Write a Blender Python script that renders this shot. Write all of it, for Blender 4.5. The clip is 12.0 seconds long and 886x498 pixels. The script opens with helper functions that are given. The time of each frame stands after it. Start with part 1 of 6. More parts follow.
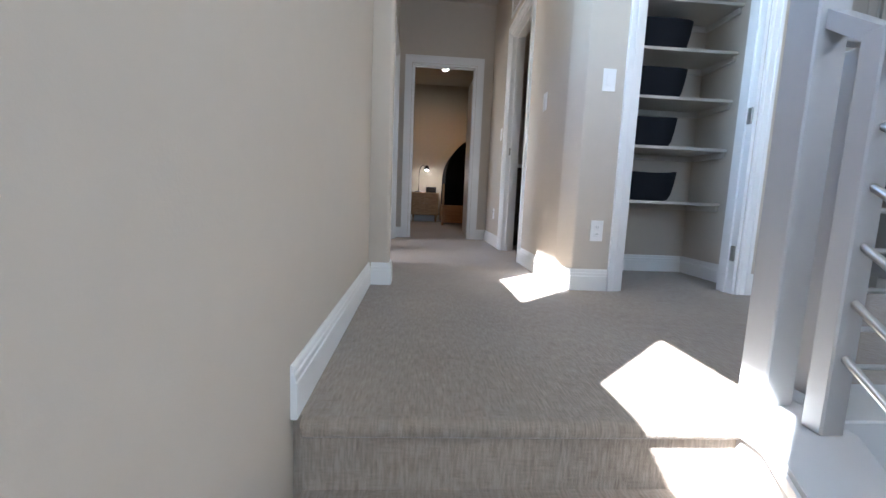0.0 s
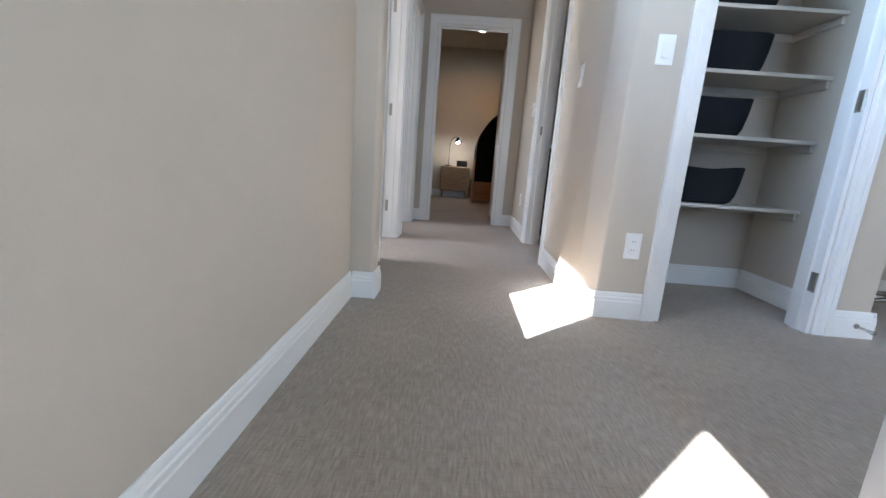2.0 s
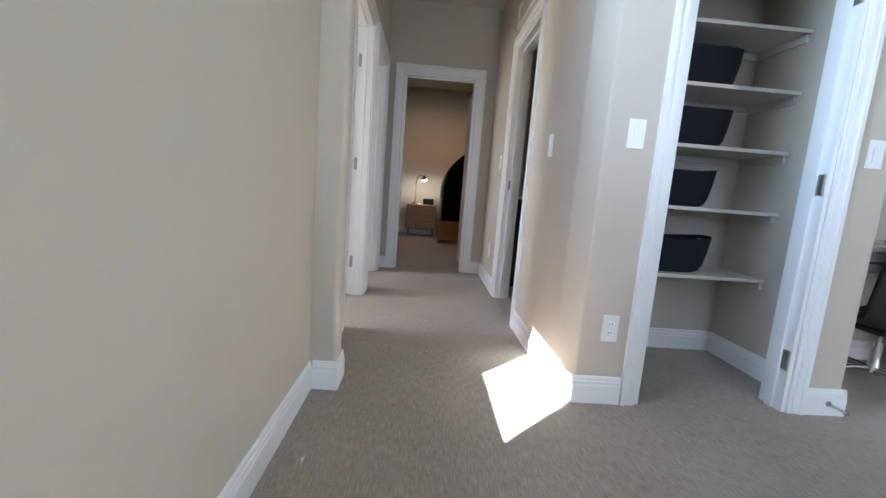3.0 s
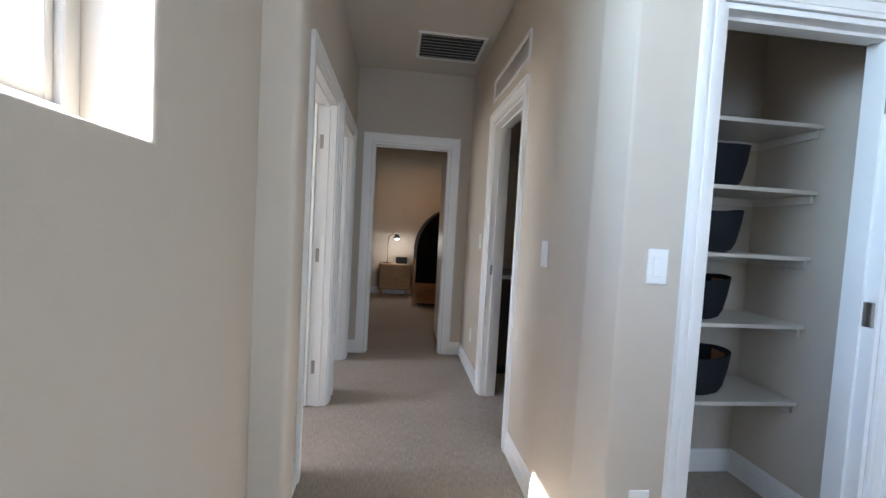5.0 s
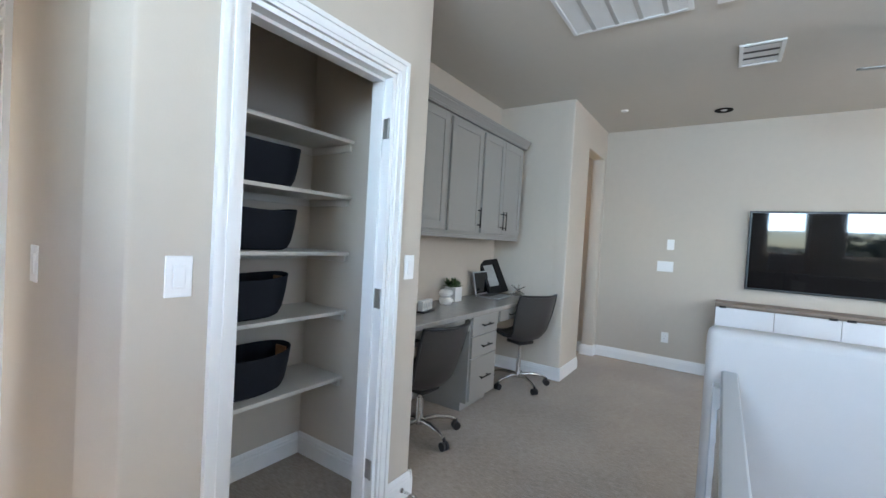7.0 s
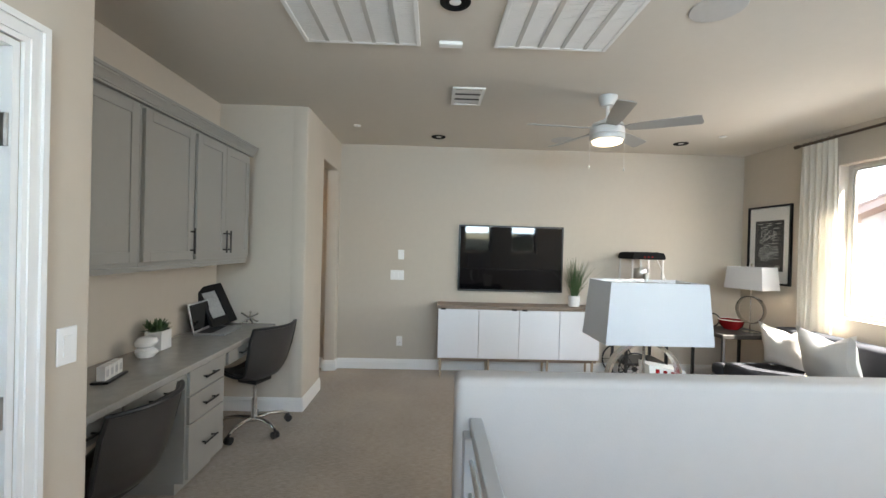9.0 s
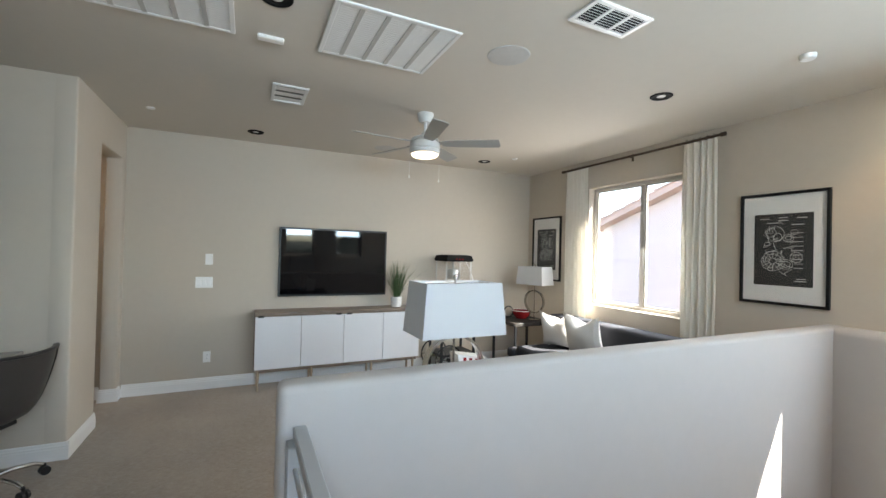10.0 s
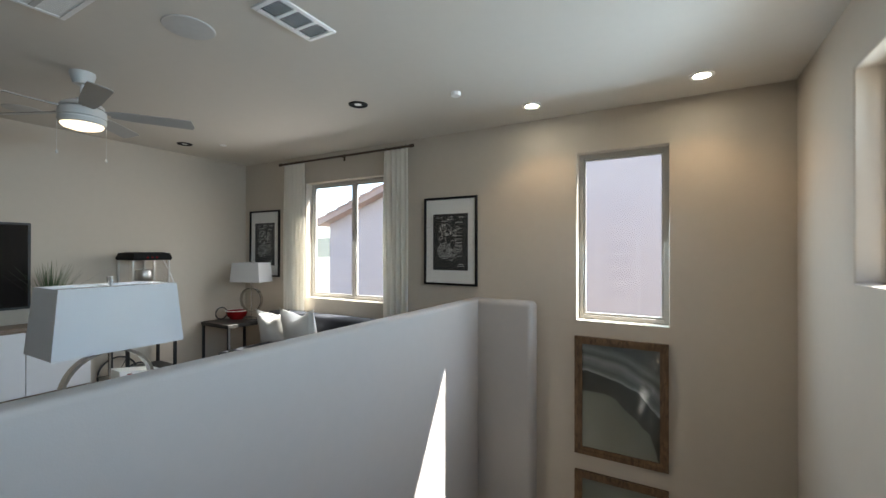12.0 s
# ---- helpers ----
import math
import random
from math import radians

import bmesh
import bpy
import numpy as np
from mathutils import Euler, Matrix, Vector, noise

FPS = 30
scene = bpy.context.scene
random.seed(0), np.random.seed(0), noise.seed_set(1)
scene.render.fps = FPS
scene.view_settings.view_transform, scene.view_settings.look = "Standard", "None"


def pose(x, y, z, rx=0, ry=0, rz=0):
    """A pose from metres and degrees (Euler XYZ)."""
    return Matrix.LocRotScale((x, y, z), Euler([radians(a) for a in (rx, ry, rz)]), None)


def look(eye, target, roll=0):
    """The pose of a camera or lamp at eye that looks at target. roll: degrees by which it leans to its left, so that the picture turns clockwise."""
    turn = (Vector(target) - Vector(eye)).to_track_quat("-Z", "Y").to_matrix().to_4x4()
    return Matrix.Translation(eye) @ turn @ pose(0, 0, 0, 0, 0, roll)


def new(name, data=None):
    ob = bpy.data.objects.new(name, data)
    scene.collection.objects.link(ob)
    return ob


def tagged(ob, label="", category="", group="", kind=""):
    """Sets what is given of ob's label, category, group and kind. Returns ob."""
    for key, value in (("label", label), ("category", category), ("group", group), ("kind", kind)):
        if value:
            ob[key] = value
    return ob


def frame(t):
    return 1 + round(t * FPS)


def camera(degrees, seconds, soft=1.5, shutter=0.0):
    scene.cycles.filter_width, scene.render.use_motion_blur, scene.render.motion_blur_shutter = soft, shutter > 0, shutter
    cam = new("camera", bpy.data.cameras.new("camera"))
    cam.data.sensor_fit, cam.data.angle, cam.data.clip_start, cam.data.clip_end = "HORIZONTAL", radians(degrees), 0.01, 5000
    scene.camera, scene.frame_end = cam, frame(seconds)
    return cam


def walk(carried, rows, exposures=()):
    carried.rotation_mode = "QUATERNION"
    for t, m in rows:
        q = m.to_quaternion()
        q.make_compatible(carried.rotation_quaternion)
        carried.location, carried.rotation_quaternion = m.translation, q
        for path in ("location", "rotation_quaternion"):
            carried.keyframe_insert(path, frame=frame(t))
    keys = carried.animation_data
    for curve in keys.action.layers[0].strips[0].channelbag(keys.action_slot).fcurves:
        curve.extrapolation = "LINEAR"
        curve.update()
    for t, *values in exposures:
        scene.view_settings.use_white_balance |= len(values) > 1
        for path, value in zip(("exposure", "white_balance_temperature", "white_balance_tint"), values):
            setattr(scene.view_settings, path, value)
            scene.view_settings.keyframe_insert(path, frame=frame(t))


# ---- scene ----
cam = camera(93.7, 12.0)
PATH = [
    (0, (0.262, 0.1245, 0.497), (0.391, 2.1045, 0.2515), 2.4),
    (0.5, (0.2745, 0.157, 0.502), (0.4815, 2.1285, 0.2355), 3.4),
    (1, (0.3955, 0.301, 0.4855), (0.561, 2.2665, 0.1575), 4.4),
    (1.5, (0.507, 0.4445, 0.603), (0.5445, 2.4055, 0.214), 4.95),
    (2, (0.475, 0.5565, 0.656), (0.428, 2.5135, 0.245), 4.25),
    (2.5, (0.4335, 0.6665, 0.838), (0.4865, 2.634, 0.481), 4.45),
    (3, (0.439, 0.7225, 0.886), (0.5465, 2.6995, 0.603), 4.5),
    (3.2, (0.450, 0.791, 0.907), (0.561, 2.770, 0.646), 4.45),
    (4.8, (0.431, 1.121, 1.198), (0.557, 3.113, 1.072), 3.0),
    (5, (0.42, 1.141, 1.259), (0.643, 3.126, 1.157), 3.2),
    (5.5, (0.485, 1.13, 1.309), (1.096, 3.033, 1.23), 3.4),
    (6, (0.564, 1.146, 1.31), (1.599, 2.856, 1.246), 3.7),
    (6.5, (0.655, 1.15, 1.311), (2.052, 2.58, 1.256), 3.7),
    (7, (0.728, 1.16, 1.319), (2.385, 2.28, 1.27), 3.3),
    (7.2, (0.748, 1.173, 1.32), (2.484, 2.165, 1.277), 3.2),
    (8.8, (0.99, 1.276, 1.508), (2.988, 1.359, 1.489), 1.4),
    (9, (0.978, 1.281, 1.515), (2.977, 1.231, 1.502), 1.5),
    (9.5, (0.951, 1.304, 1.522), (2.904, 0.87, 1.523), 1.5),
    (10, (0.91, 1.296, 1.528), (2.718, 0.443, 1.548), 1.4),
    (10.5, (0.832, 1.237, 1.527), (2.41, 0.01, 1.569), 1.4),
    (11, (0.773, 1.186, 1.525), (2.085, -0.322, 1.573), 1.2),
    (11.5, (0.742, 1.149, 1.532), (1.842, -0.521, 1.566), 0.9),
    (12, (0.713, 1.16, 1.528), (1.703, -0.578, 1.538), 0.1),
]

EXPOSURES = [(0.0, 3.6, 5490, 10), (1.0, 3.67, 5500, 10), (2.0, 3.76, 5490, 9), (3.0, 3.7, 5540, 9), (5.0, 3.55, 5560, 9), (6.0, 3.64, 5820, 9), (7.0, 3.61, 5830, 9), (9.0, 3.39, 6700, 9), (9.5, 3.22, 6700, 9), (10.0, 3.2, 6540, 8), (10.5, 2.99, 6330, 8), (12.0, 2.4, 6290, 7)]
walk(cam, [(t, look(eye, target, roll)) for t, eye, target, roll in PATH], EXPOSURES)

# ---------- light ----------
SUN_WAY = Vector((0.81, 0.76, -1.40)).normalized()
sun = new("sun", bpy.data.lights.new("sun", "SUN"))
sun.data.energy, sun.data.angle, sun.data.color = 5.0, radians(0.53), (1.0, 0.95, 0.88)
sun.rotation_mode = "QUATERNION"
sun.rotation_quaternion = SUN_WAY.to_track_quat("-Z", "Y")
world = bpy.data.worlds.new("sky")
scene.world = world
world.use_nodes = True
wn = world.node_tree
wn.nodes.clear()
w_out = wn.nodes.new("ShaderNodeOutputWorld")
w_bg = wn.nodes.new("ShaderNodeBackground")
w_sky = wn.nodes.new("ShaderNodeTexSky")
w_sky.sky_type, w_sky.sun_disc = "NISHITA", False
w_sky.sun_elevation, w_sky.sun_rotation = radians(51.6), radians(227)
w_bg.inputs["Strength"].default_value = 0.15
wn.links.new(w_sky.outputs[0], w_bg.inputs[0])
wn.links.new(w_bg.outputs[0], w_out.inputs[0])


def area_lamp(name, at, way, sx, sy, watts, color):
    lamp = bpy.data.lights.new(name, "AREA")
    lamp.shape, lamp.size, lamp.size_y, lamp.energy, lamp.color = "RECTANGLE", sx, sy, watts, color
    ob = new(name, lamp)
    ob.location = at
    ob.rotation_mode = "QUATERNION"
    ob.rotation_quaternion = Vector(way).to_track_quat("-Z", "Y")
    return ob


def spot_lamp(name, at, watts, color, angle=110, radius=0.04):
    lamp = bpy.data.lights.new(name, "SPOT")
    lamp.energy, lamp.color, lamp.spot_size, lamp.spot_blend, lamp.shadow_soft_size = watts, color, radians(angle), 0.6, radius
    ob = new(name, lamp)
    ob.location = at
    return ob


def point_lamp(name, at, watts, color, radius=0.04):
    lamp = bpy.data.lights.new(name, "POINT")
    lamp.energy, lamp.color, lamp.shadow_soft_size = watts, color, radius
    ob = new(name, lamp)
    ob.location = at
    return ob


COOL, WARM = (0.63, 0.82, 1.0), (1.0, 0.64, 0.34)
SKY_W = 6.0
DOWN = -0.45
STUCCO_GLOW = (0.97, 0.95, 0.93)
area_lamp("window_skylight", (4.23, -2.655, 1.67), (0, 1, -0.6), 1.10, 1.30, SKY_W * 1.0, STUCCO_GLOW)
area_lamp("window_skylight", (1.14, -2.655, 1.66), (0, 1, DOWN), 0.58, 1.30, SKY_W * 0.64, COOL)
# Added lamps at unseen side-room windows, tinted warm, to lighten the hall.
for yc, zc, wide, watts in ((3.40, 1.62, 0.8, 4.2), (4.75, 1.62, 0.5, 2.6)):
    area_lamp("window_skylight", (-2.56, yc, zc), (1, 0, DOWN), wide, 1.2, watts, (1.0, 0.89, 0.77))
for yc, share in ((1.55, 0.27), (0.10, 0.27), (-1.15, 0.25)):
    area_lamp("window_skylight", (-0.10, yc, 2.13), (1, 0, 0.05), 0.60, 0.44, SKY_W * share, COOL).data.spread = radians(98)
for cx in (0.58, 1.775):
    spot_lamp("can_light", (cx, -2.17, 2.70), 2.0, WARM, 120)
spot_lamp("can_light", (0.67, 7.75, 2.70), 1.9, (1.0, 0.46, 0.16), 150)
# Passage can is unseen, added to give the warm glow through the opening.
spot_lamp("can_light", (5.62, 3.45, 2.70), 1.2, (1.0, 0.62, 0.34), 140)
spot_lamp("fan_light", (4.225, -0.07, 2.335), 1.0, (1.0, 0.84, 0.66), 168, 0.08)
point_lamp("desk_lamp_light", (0.42, 8.42, 1.00), 0.35, (1.0, 0.9, 0.75), 0.03)
point_lamp("table_lamp_light", (2.775, 0.343, 1.25), 1.2, (1.0, 0.88, 0.72), 0.03)
point_lamp("table_lamp_light", (5.50, -2.265, 1.24), 0.7, (1.0, 0.85, 0.68), 0.03)


# ---------- materials ----------
def nodes_of(name):
    m = bpy.data.materials.new(name)
    m.use_nodes = True
    nt = m.node_tree
    return m, nt, nt.nodes["Principled BSDF"]


def mat(name, color, rough=0.5, metal=0.0, var=0.06, scale=6.0, bump=0.0, bump_scale=60.0, spec=0.5, stretch=(1, 1, 1),
        emit=0.0, emit_color=None, alpha_trans=0.0, rand=0.0):
    """A plain surface with variation at two scales and fine relief."""
    m, nt, p = nodes_of(name)
    N, L = nt.nodes, nt.links
    co = N.new("ShaderNodeTexCoord")
    mp = N.new("ShaderNodeMapping")
    mp.inputs["Scale"].default_value = stretch
    L.new(co.outputs["Object"], mp.inputs["Vector"])
    big = N.new("ShaderNodeTexNoise")
    big.inputs["Scale"].default_value = scale * 0.35
    fine = N.new("ShaderNodeTexNoise")
    fine.inputs["Scale"].default_value, fine.inputs["Detail"].default_value = scale * 5, 5
    L.new(mp.outputs[0], big.inputs["Vector"])
    L.new(mp.outputs[0], fine.inputs["Vector"])
    mix = N.new("ShaderNodeMath")
    mix.operation = "ADD"
    L.new(big.outputs["Fac"], mix.inputs[0])
    L.new(fine.outputs["Fac"], mix.inputs[1])
    ramp = N.new("ShaderNodeMapRange")
    ramp.inputs["From Min"].default_value, ramp.inputs["From Max"].default_value = 0.6, 1.4
    ramp.inputs["To Min"].default_value, ramp.inputs["To Max"].default_value = 1 - var, 1 + var
    L.new(mix.outputs[0], ramp.inputs["Value"])
    last = ramp.outputs[0]
    if rand:
        info = N.new("ShaderNodeObjectInfo")
        r2 = N.new("ShaderNodeMapRange")
        r2.inputs["To Min"].default_value, r2.inputs["To Max"].default_value = 1 - rand, 1 + rand
        L.new(info.outputs["Random"], r2.inputs["Value"])
        mul2 = N.new("ShaderNodeMath")
        mul2.operation = "MULTIPLY"
        L.new(last, mul2.inputs[0])
        L.new(r2.outputs[0], mul2.inputs[1])
        last = mul2.outputs[0]
    mul = N.new("ShaderNodeVectorMath")
    mul.operation = "SCALE"
    mul.inputs[0].default_value = color
    L.new(last, mul.inputs["Scale"])
    L.new(mul.outputs[0], p.inputs["Base Color"])
    p.inputs["Metallic"].default_value = metal
    p.inputs["Specular IOR Level"].default_value = spec
    rr = N.new("ShaderNodeMapRange")
    rr.inputs["To Min"].default_value, rr.inputs["To Max"].default_value = max(rough - 0.05, 0.02), min(rough + 0.05, 1)
    L.new(fine.outputs["Fac"], rr.inputs["Value"])
    L.new(rr.outputs[0], p.inputs["Roughness"])
    if bump:
        bt = N.new("ShaderNodeTexNoise")
        bt.inputs["Scale"].default_value, bt.inputs["Detail"].default_value = bump_scale, 3
        L.new(mp.outputs[0], bt.inputs["Vector"])
        b = N.new("ShaderNodeBump")
        b.inputs["Strength"].default_value, b.inputs["Distance"].default_value = bump, 0.003
        L.new(bt.outputs["Fac"], b.inputs["Height"])
        L.new(b.outputs[0], p.inputs["Normal"])
    if emit:
        p.inputs["Emission Color"].default_value = (*(emit_color or color), 1)
        p.inputs["Emission Strength"].default_value = emit
    if alpha_trans:
        p.inputs["Transmission Weight"].default_value = alpha_trans
    return m


def wood(name, dark, light, rough=0.5, scale=3.0, stretch=(1, 12, 12), bump=0.15):
    m, nt, p = nodes_of(name)
    N, L = nt.nodes, nt.links
    co = N.new("ShaderNodeTexCoord")
    mp = N.new("ShaderNodeMapping")
    mp.inputs["Scale"].default_value = stretch
    L.new(co.outputs["Object"], mp.inputs["Vector"])
    n1 = N.new("ShaderNodeTexNoise")
    n1.inputs["Scale"].default_value, n1.inputs["Detail"].default_value, n1.inputs["Distortion"].default_value = scale, 6, 1.2
    L.new(mp.outputs[0], n1.inputs["Vector"])
    cr = N.new("ShaderNodeValToRGB")
    cr.color_ramp.elements[0].position, cr.color_ramp.elements[1].position = 0.32, 0.68
    cr.color_ramp.elements[0].color, cr.color_ramp.elements[1].color = (*dark, 1), (*light, 1)
    L.new(n1.outputs["Fac"], cr.inputs[0])
    L.new(cr.outputs[0], p.inputs["Base Color"])
    p.inputs["Roughness"].default_value = rough
    b = N.new("ShaderNodeBump")
    b.inputs["Strength"].default_value, b.inputs["Distance"].default_value = bump, 0.002
    L.new(n1.outputs["Fac"], b.inputs["Height"])
    L.new(b.outputs[0], p.inputs["Normal"])
    return m


def carpet_material():
    """Low loop carpet: ribbed rows broken into short patches, with soft shading from traffic."""
    m, nt, p = nodes_of("carpet")
    N, L = nt.nodes, nt.links
    co = N.new("ShaderNodeTexCoord")

    def streak(sx, sy, sz, scale, detail):
        mp = N.new("ShaderNodeMapping")
        mp.inputs["Scale"].default_value = (sx, sy, sz)
        L.new(co.outputs["Object"], mp.inputs["Vector"])
        t = N.new("ShaderNodeTexNoise")
        t.inputs["Scale"].default_value, t.inputs["Detail"].default_value = scale, detail
        L.new(mp.outputs[0], t.inputs["Vector"])
        return t.outputs["Fac"]

    along, across = streak(1, 0.13, 0.13, 165, 2), streak(0.15, 1, 1, 165, 2)
    patches, traffic, tuft = streak(1, 0.7, 0.7, 34, 2), streak(1, 1, 1, 1.4, 3), streak(1, 1, 1, 330, 1)

    def math_node(op, a, b):
        q = N.new("ShaderNodeMath")
        q.operation = op
        for i, v in enumerate((a, b)):
            if isinstance(v, (int, float)):
                q.inputs[i].default_value = v
            else:
                L.new(v, q.inputs[i])
        return q.outputs[0]

    pick = N.new("ShaderNodeMapRange")
    pick.inputs["From Min"].default_value, pick.inputs["From Max"].default_value = 0.02, 0.66
    L.new(patches, pick.inputs["Value"])
    weave = math_node("ADD", math_node("MULTIPLY", along, pick.outputs[0]),
                      math_node("MULTIPLY", across, math_node("SUBTRACT", 1.0, pick.outputs[0])))
    height = math_node("ADD", math_node("MULTIPLY", weave, 1.0), math_node("ADD", math_node("MULTIPLY", tuft, 0.6), math_node("MULTIPLY", patches, 0.9)))
    tone = math_node("ADD", math_node("MULTIPLY", weave, 0.68), math_node("ADD", math_node("MULTIPLY", traffic, 0.32), math_node("MULTIPLY", patches, 0.13)))
    cr = N.new("ShaderNodeValToRGB")
    cr.color_ramp.elements[0].position, cr.color_ramp.elements[1].position = 0.34, 0.68
    cr.color_ramp.elements[0].color, cr.color_ramp.elements[1].color = (0.185, 0.149, 0.116, 1), (0.38, 0.317, 0.255, 1)
    L.new(tone, cr.inputs[0])
    L.new(cr.outputs[0], p.inputs["Base Color"])
    p.inputs["Roughness"].default_value = 0.95
    p.inputs["Specular IOR Level"].default_value = 0.15
    p.inputs["Sheen Weight"].default_value = 0.25
    b = N.new("ShaderNodeBump")
    b.inputs["Strength"].default_value, b.inputs["Distance"].default_value = 0.6, 0.005
    L.new(height, b.inputs["Height"])
    L.new(b.outputs[0], p.inputs["Normal"])
    return m


def fabric(name, color, translucent=0.0, rough=0.9, var=0.08, scale=220):
    m, nt, p = nodes_of(name)
    N, L = nt.nodes, nt.links
    co = N.new("ShaderNodeTexCoord")
    t = N.new("ShaderNodeTexNoise")
    t.inputs["Scale"].default_value = scale
    L.new(co.outputs["Object"], t.inputs["Vector"])
    r = N.new("ShaderNodeMapRange")
    r.inputs["To Min"].default_value, r.inputs["To Max"].default_value = 1 - var, 1 + var
    L.new(t.outputs["Fac"], r.inputs["Value"])
    s = N.new("ShaderNodeVectorMath")
    s.operation = "SCALE"
    s.inputs[0].default_value = color
    L.new(r.outputs[0], s.inputs["Scale"])
    L.new(s.outputs[0], p.inputs["Base Color"])
    p.inputs["Roughness"].default_value = rough
    p.inputs["Specular IOR Level"].default_value = 0.2
    b = N.new("ShaderNodeBump")
    b.inputs["Strength"].default_value, b.inputs["Distance"].default_value = 0.35, 0.002
    L.new(t.outputs["Fac"], b.inputs["Height"])
    L.new(b.outputs[0], p.inputs["Normal"])
    if translucent:
        tr = N.new("ShaderNodeBsdfTranslucent")
        L.new(s.outputs[0], tr.inputs["Color"])
        mx = N.new("ShaderNodeMixShader")
        mx.inputs[0].default_value = translucent
        L.new(p.outputs[0], mx.inputs[1])
        L.new(tr.outputs[0], mx.inputs[2])
        L.new(mx.outputs[0], N["Material Output"].inputs["Surface"])
    return m


def clear_glass(name, tint=(0.95, 0.97, 0.97)):
    """A thin pane: mostly see-through, with a real glossy reflection."""
    m, nt, p = nodes_of(name)
    N, L = nt.nodes, nt.links
    t, g, mx, lw = (N.new("ShaderNodeBsdfTransparent"), N.new("ShaderNodeBsdfGlossy"), N.new("ShaderNodeMixShader"), N.new("ShaderNodeLayerWeight"))
    t.inputs["Color"].default_value = (*tint, 1)
    g.inputs["Roughness"].default_value = 0.01
    lw.inputs["Blend"].default_value = 0.5
    pw, ma = N.new("ShaderNodeMath"), N.new("ShaderNodeMath")
    pw.operation, ma.operation = "POWER", "MULTIPLY_ADD"
    pw.inputs[1].default_value, ma.inputs[1].default_value, ma.inputs[2].default_value = 4.0, 0.45, 0.025
    L.new(lw.outputs["Facing"], pw.inputs[0])
    L.new(pw.outputs[0], ma.inputs[0])
    L.new(ma.outputs[0], mx.inputs[0])
    L.new(t.outputs[0], mx.inputs[1])
    L.new(g.outputs[0], mx.inputs[2])
    L.new(mx.outputs[0], N["Material Output"].inputs["Surface"])
    return m


M_WALL = mat("wall_paint", (0.540, 0.478, 0.398), 0.75, var=0.025, scale=3, bump=0.12, bump_scale=140, spec=0.25)
M_CEIL = mat("ceiling_paint", (0.615, 0.572, 0.508), 0.85, var=0.02, scale=3, bump=0.12, bump_scale=120, spec=0.2)
# Wall paint copied darker and cooler, to hold down window light on the half wall.
M_HALF_DIMMED = mat("half_wall_paint_dimmed", (0.44, 0.412, 0.385), 0.75, var=0.025, scale=3, bump=0.12, bump_scale=140, spec=0.25)
M_TRIM = mat("trim_white", (0.80, 0.79, 0.77), 0.36, var=0.012, scale=4, bump=0.012, bump_scale=30)
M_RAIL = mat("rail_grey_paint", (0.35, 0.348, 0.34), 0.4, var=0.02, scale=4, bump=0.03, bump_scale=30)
# White trim paint greyed to carry the shade beside the stairwell.
M_CURB_SHADED = mat("curb_white_shaded", (0.50, 0.495, 0.485), 0.4, var=0.02, scale=4, bump=0.02, bump_scale=30)
M_CARPET = carpet_material()
M_CAB = mat("cabinet_grey_paint", (0.30, 0.288, 0.262), 0.38, var=0.03, scale=4, bump=0.03, bump_scale=40)
M_STONE = mat("desk_quartz", (0.33, 0.31, 0.285), 0.14, var=0.12, scale=40)
M_PULL = mat("dark_pull", (0.02, 0.019, 0.018), 0.35, 0.6, var=0.1)
M_STEEL = mat("brushed_steel", (0.55, 0.54, 0.52), 0.3, 1.0, var=0.06, scale=30)
M_CHROME = mat("chrome", (0.68, 0.68, 0.68), 0.2, 1.0, var=0.02)
M_NICKEL = mat("nickel_hinge", (0.36, 0.345, 0.32), 0.35, 1.0, var=0.08)
M_PLASTIC = mat("white_plastic", (0.82, 0.81, 0.79), 0.3, var=0.01)
# Dark colours for the shade inside vents, slots and far windows; also the soil.
M_DUCT_SHADE = mat("duct_shade_grey", (0.09, 0.088, 0.084), 0.7, var=0.15)
M_DARKHOLE = mat("dark_inside", (0.015, 0.015, 0.015), 0.7, var=0.1)
M_CHAIR = mat("chair_grey_leather", (0.042, 0.037, 0.034), 0.5, var=0.12, scale=20, bump=0.2, bump_scale=160)
M_BLACK = mat("black_plastic", (0.012, 0.012, 0.013), 0.4, var=0.1)
M_SCREEN = mat("tv_glass", (0.003, 0.003, 0.004), 0.0, var=0.0, spec=0.38)
M_BASKET = fabric("basket_felt", (0.014, 0.0155, 0.021), scale=260, var=0.35)
M_TAN = mat("tan_leather", (0.28, 0.13, 0.05), 0.55, var=0.12, scale=30)
M_GLASS = clear_glass("window_glass")
M_VINYL = mat("window_vinyl", (0.42, 0.395, 0.355), 0.4, var=0.02)
M_CURTAIN = fabric("curtain_linen", (0.87, 0.84, 0.77), translucent=0.34, scale=300, var=0.05)
M_SHADE = fabric("lamp_shade_linen", (0.62, 0.62, 0.63), translucent=0.28, scale=400, var=0.03)
M_BRONZE = mat("bronze_rod", (0.10, 0.075, 0.055), 0.4, 0.8, var=0.1)
M_LIGHT = mat("lit_diffuser", (1.0, 0.86, 0.68), 0.5, var=0.0, emit=0.4, emit_color=(1.0, 0.80, 0.54))
M_BULB = mat("lit_bulb", (1.0, 0.95, 0.85), 0.5, var=0.0, emit=14.0, emit_color=(1.0, 0.9, 0.72))
M_LAMPBULB = mat("lamp_bulb", (1.0, 0.95, 0.85), 0.5, var=0.0, emit=1.5, emit_color=(1.0, 0.9, 0.72))
M_CREDTOP = wood("credenza_oak", (0.17, 0.125, 0.095), (0.27, 0.205, 0.155), 0.45, 4, (12, 1, 12))
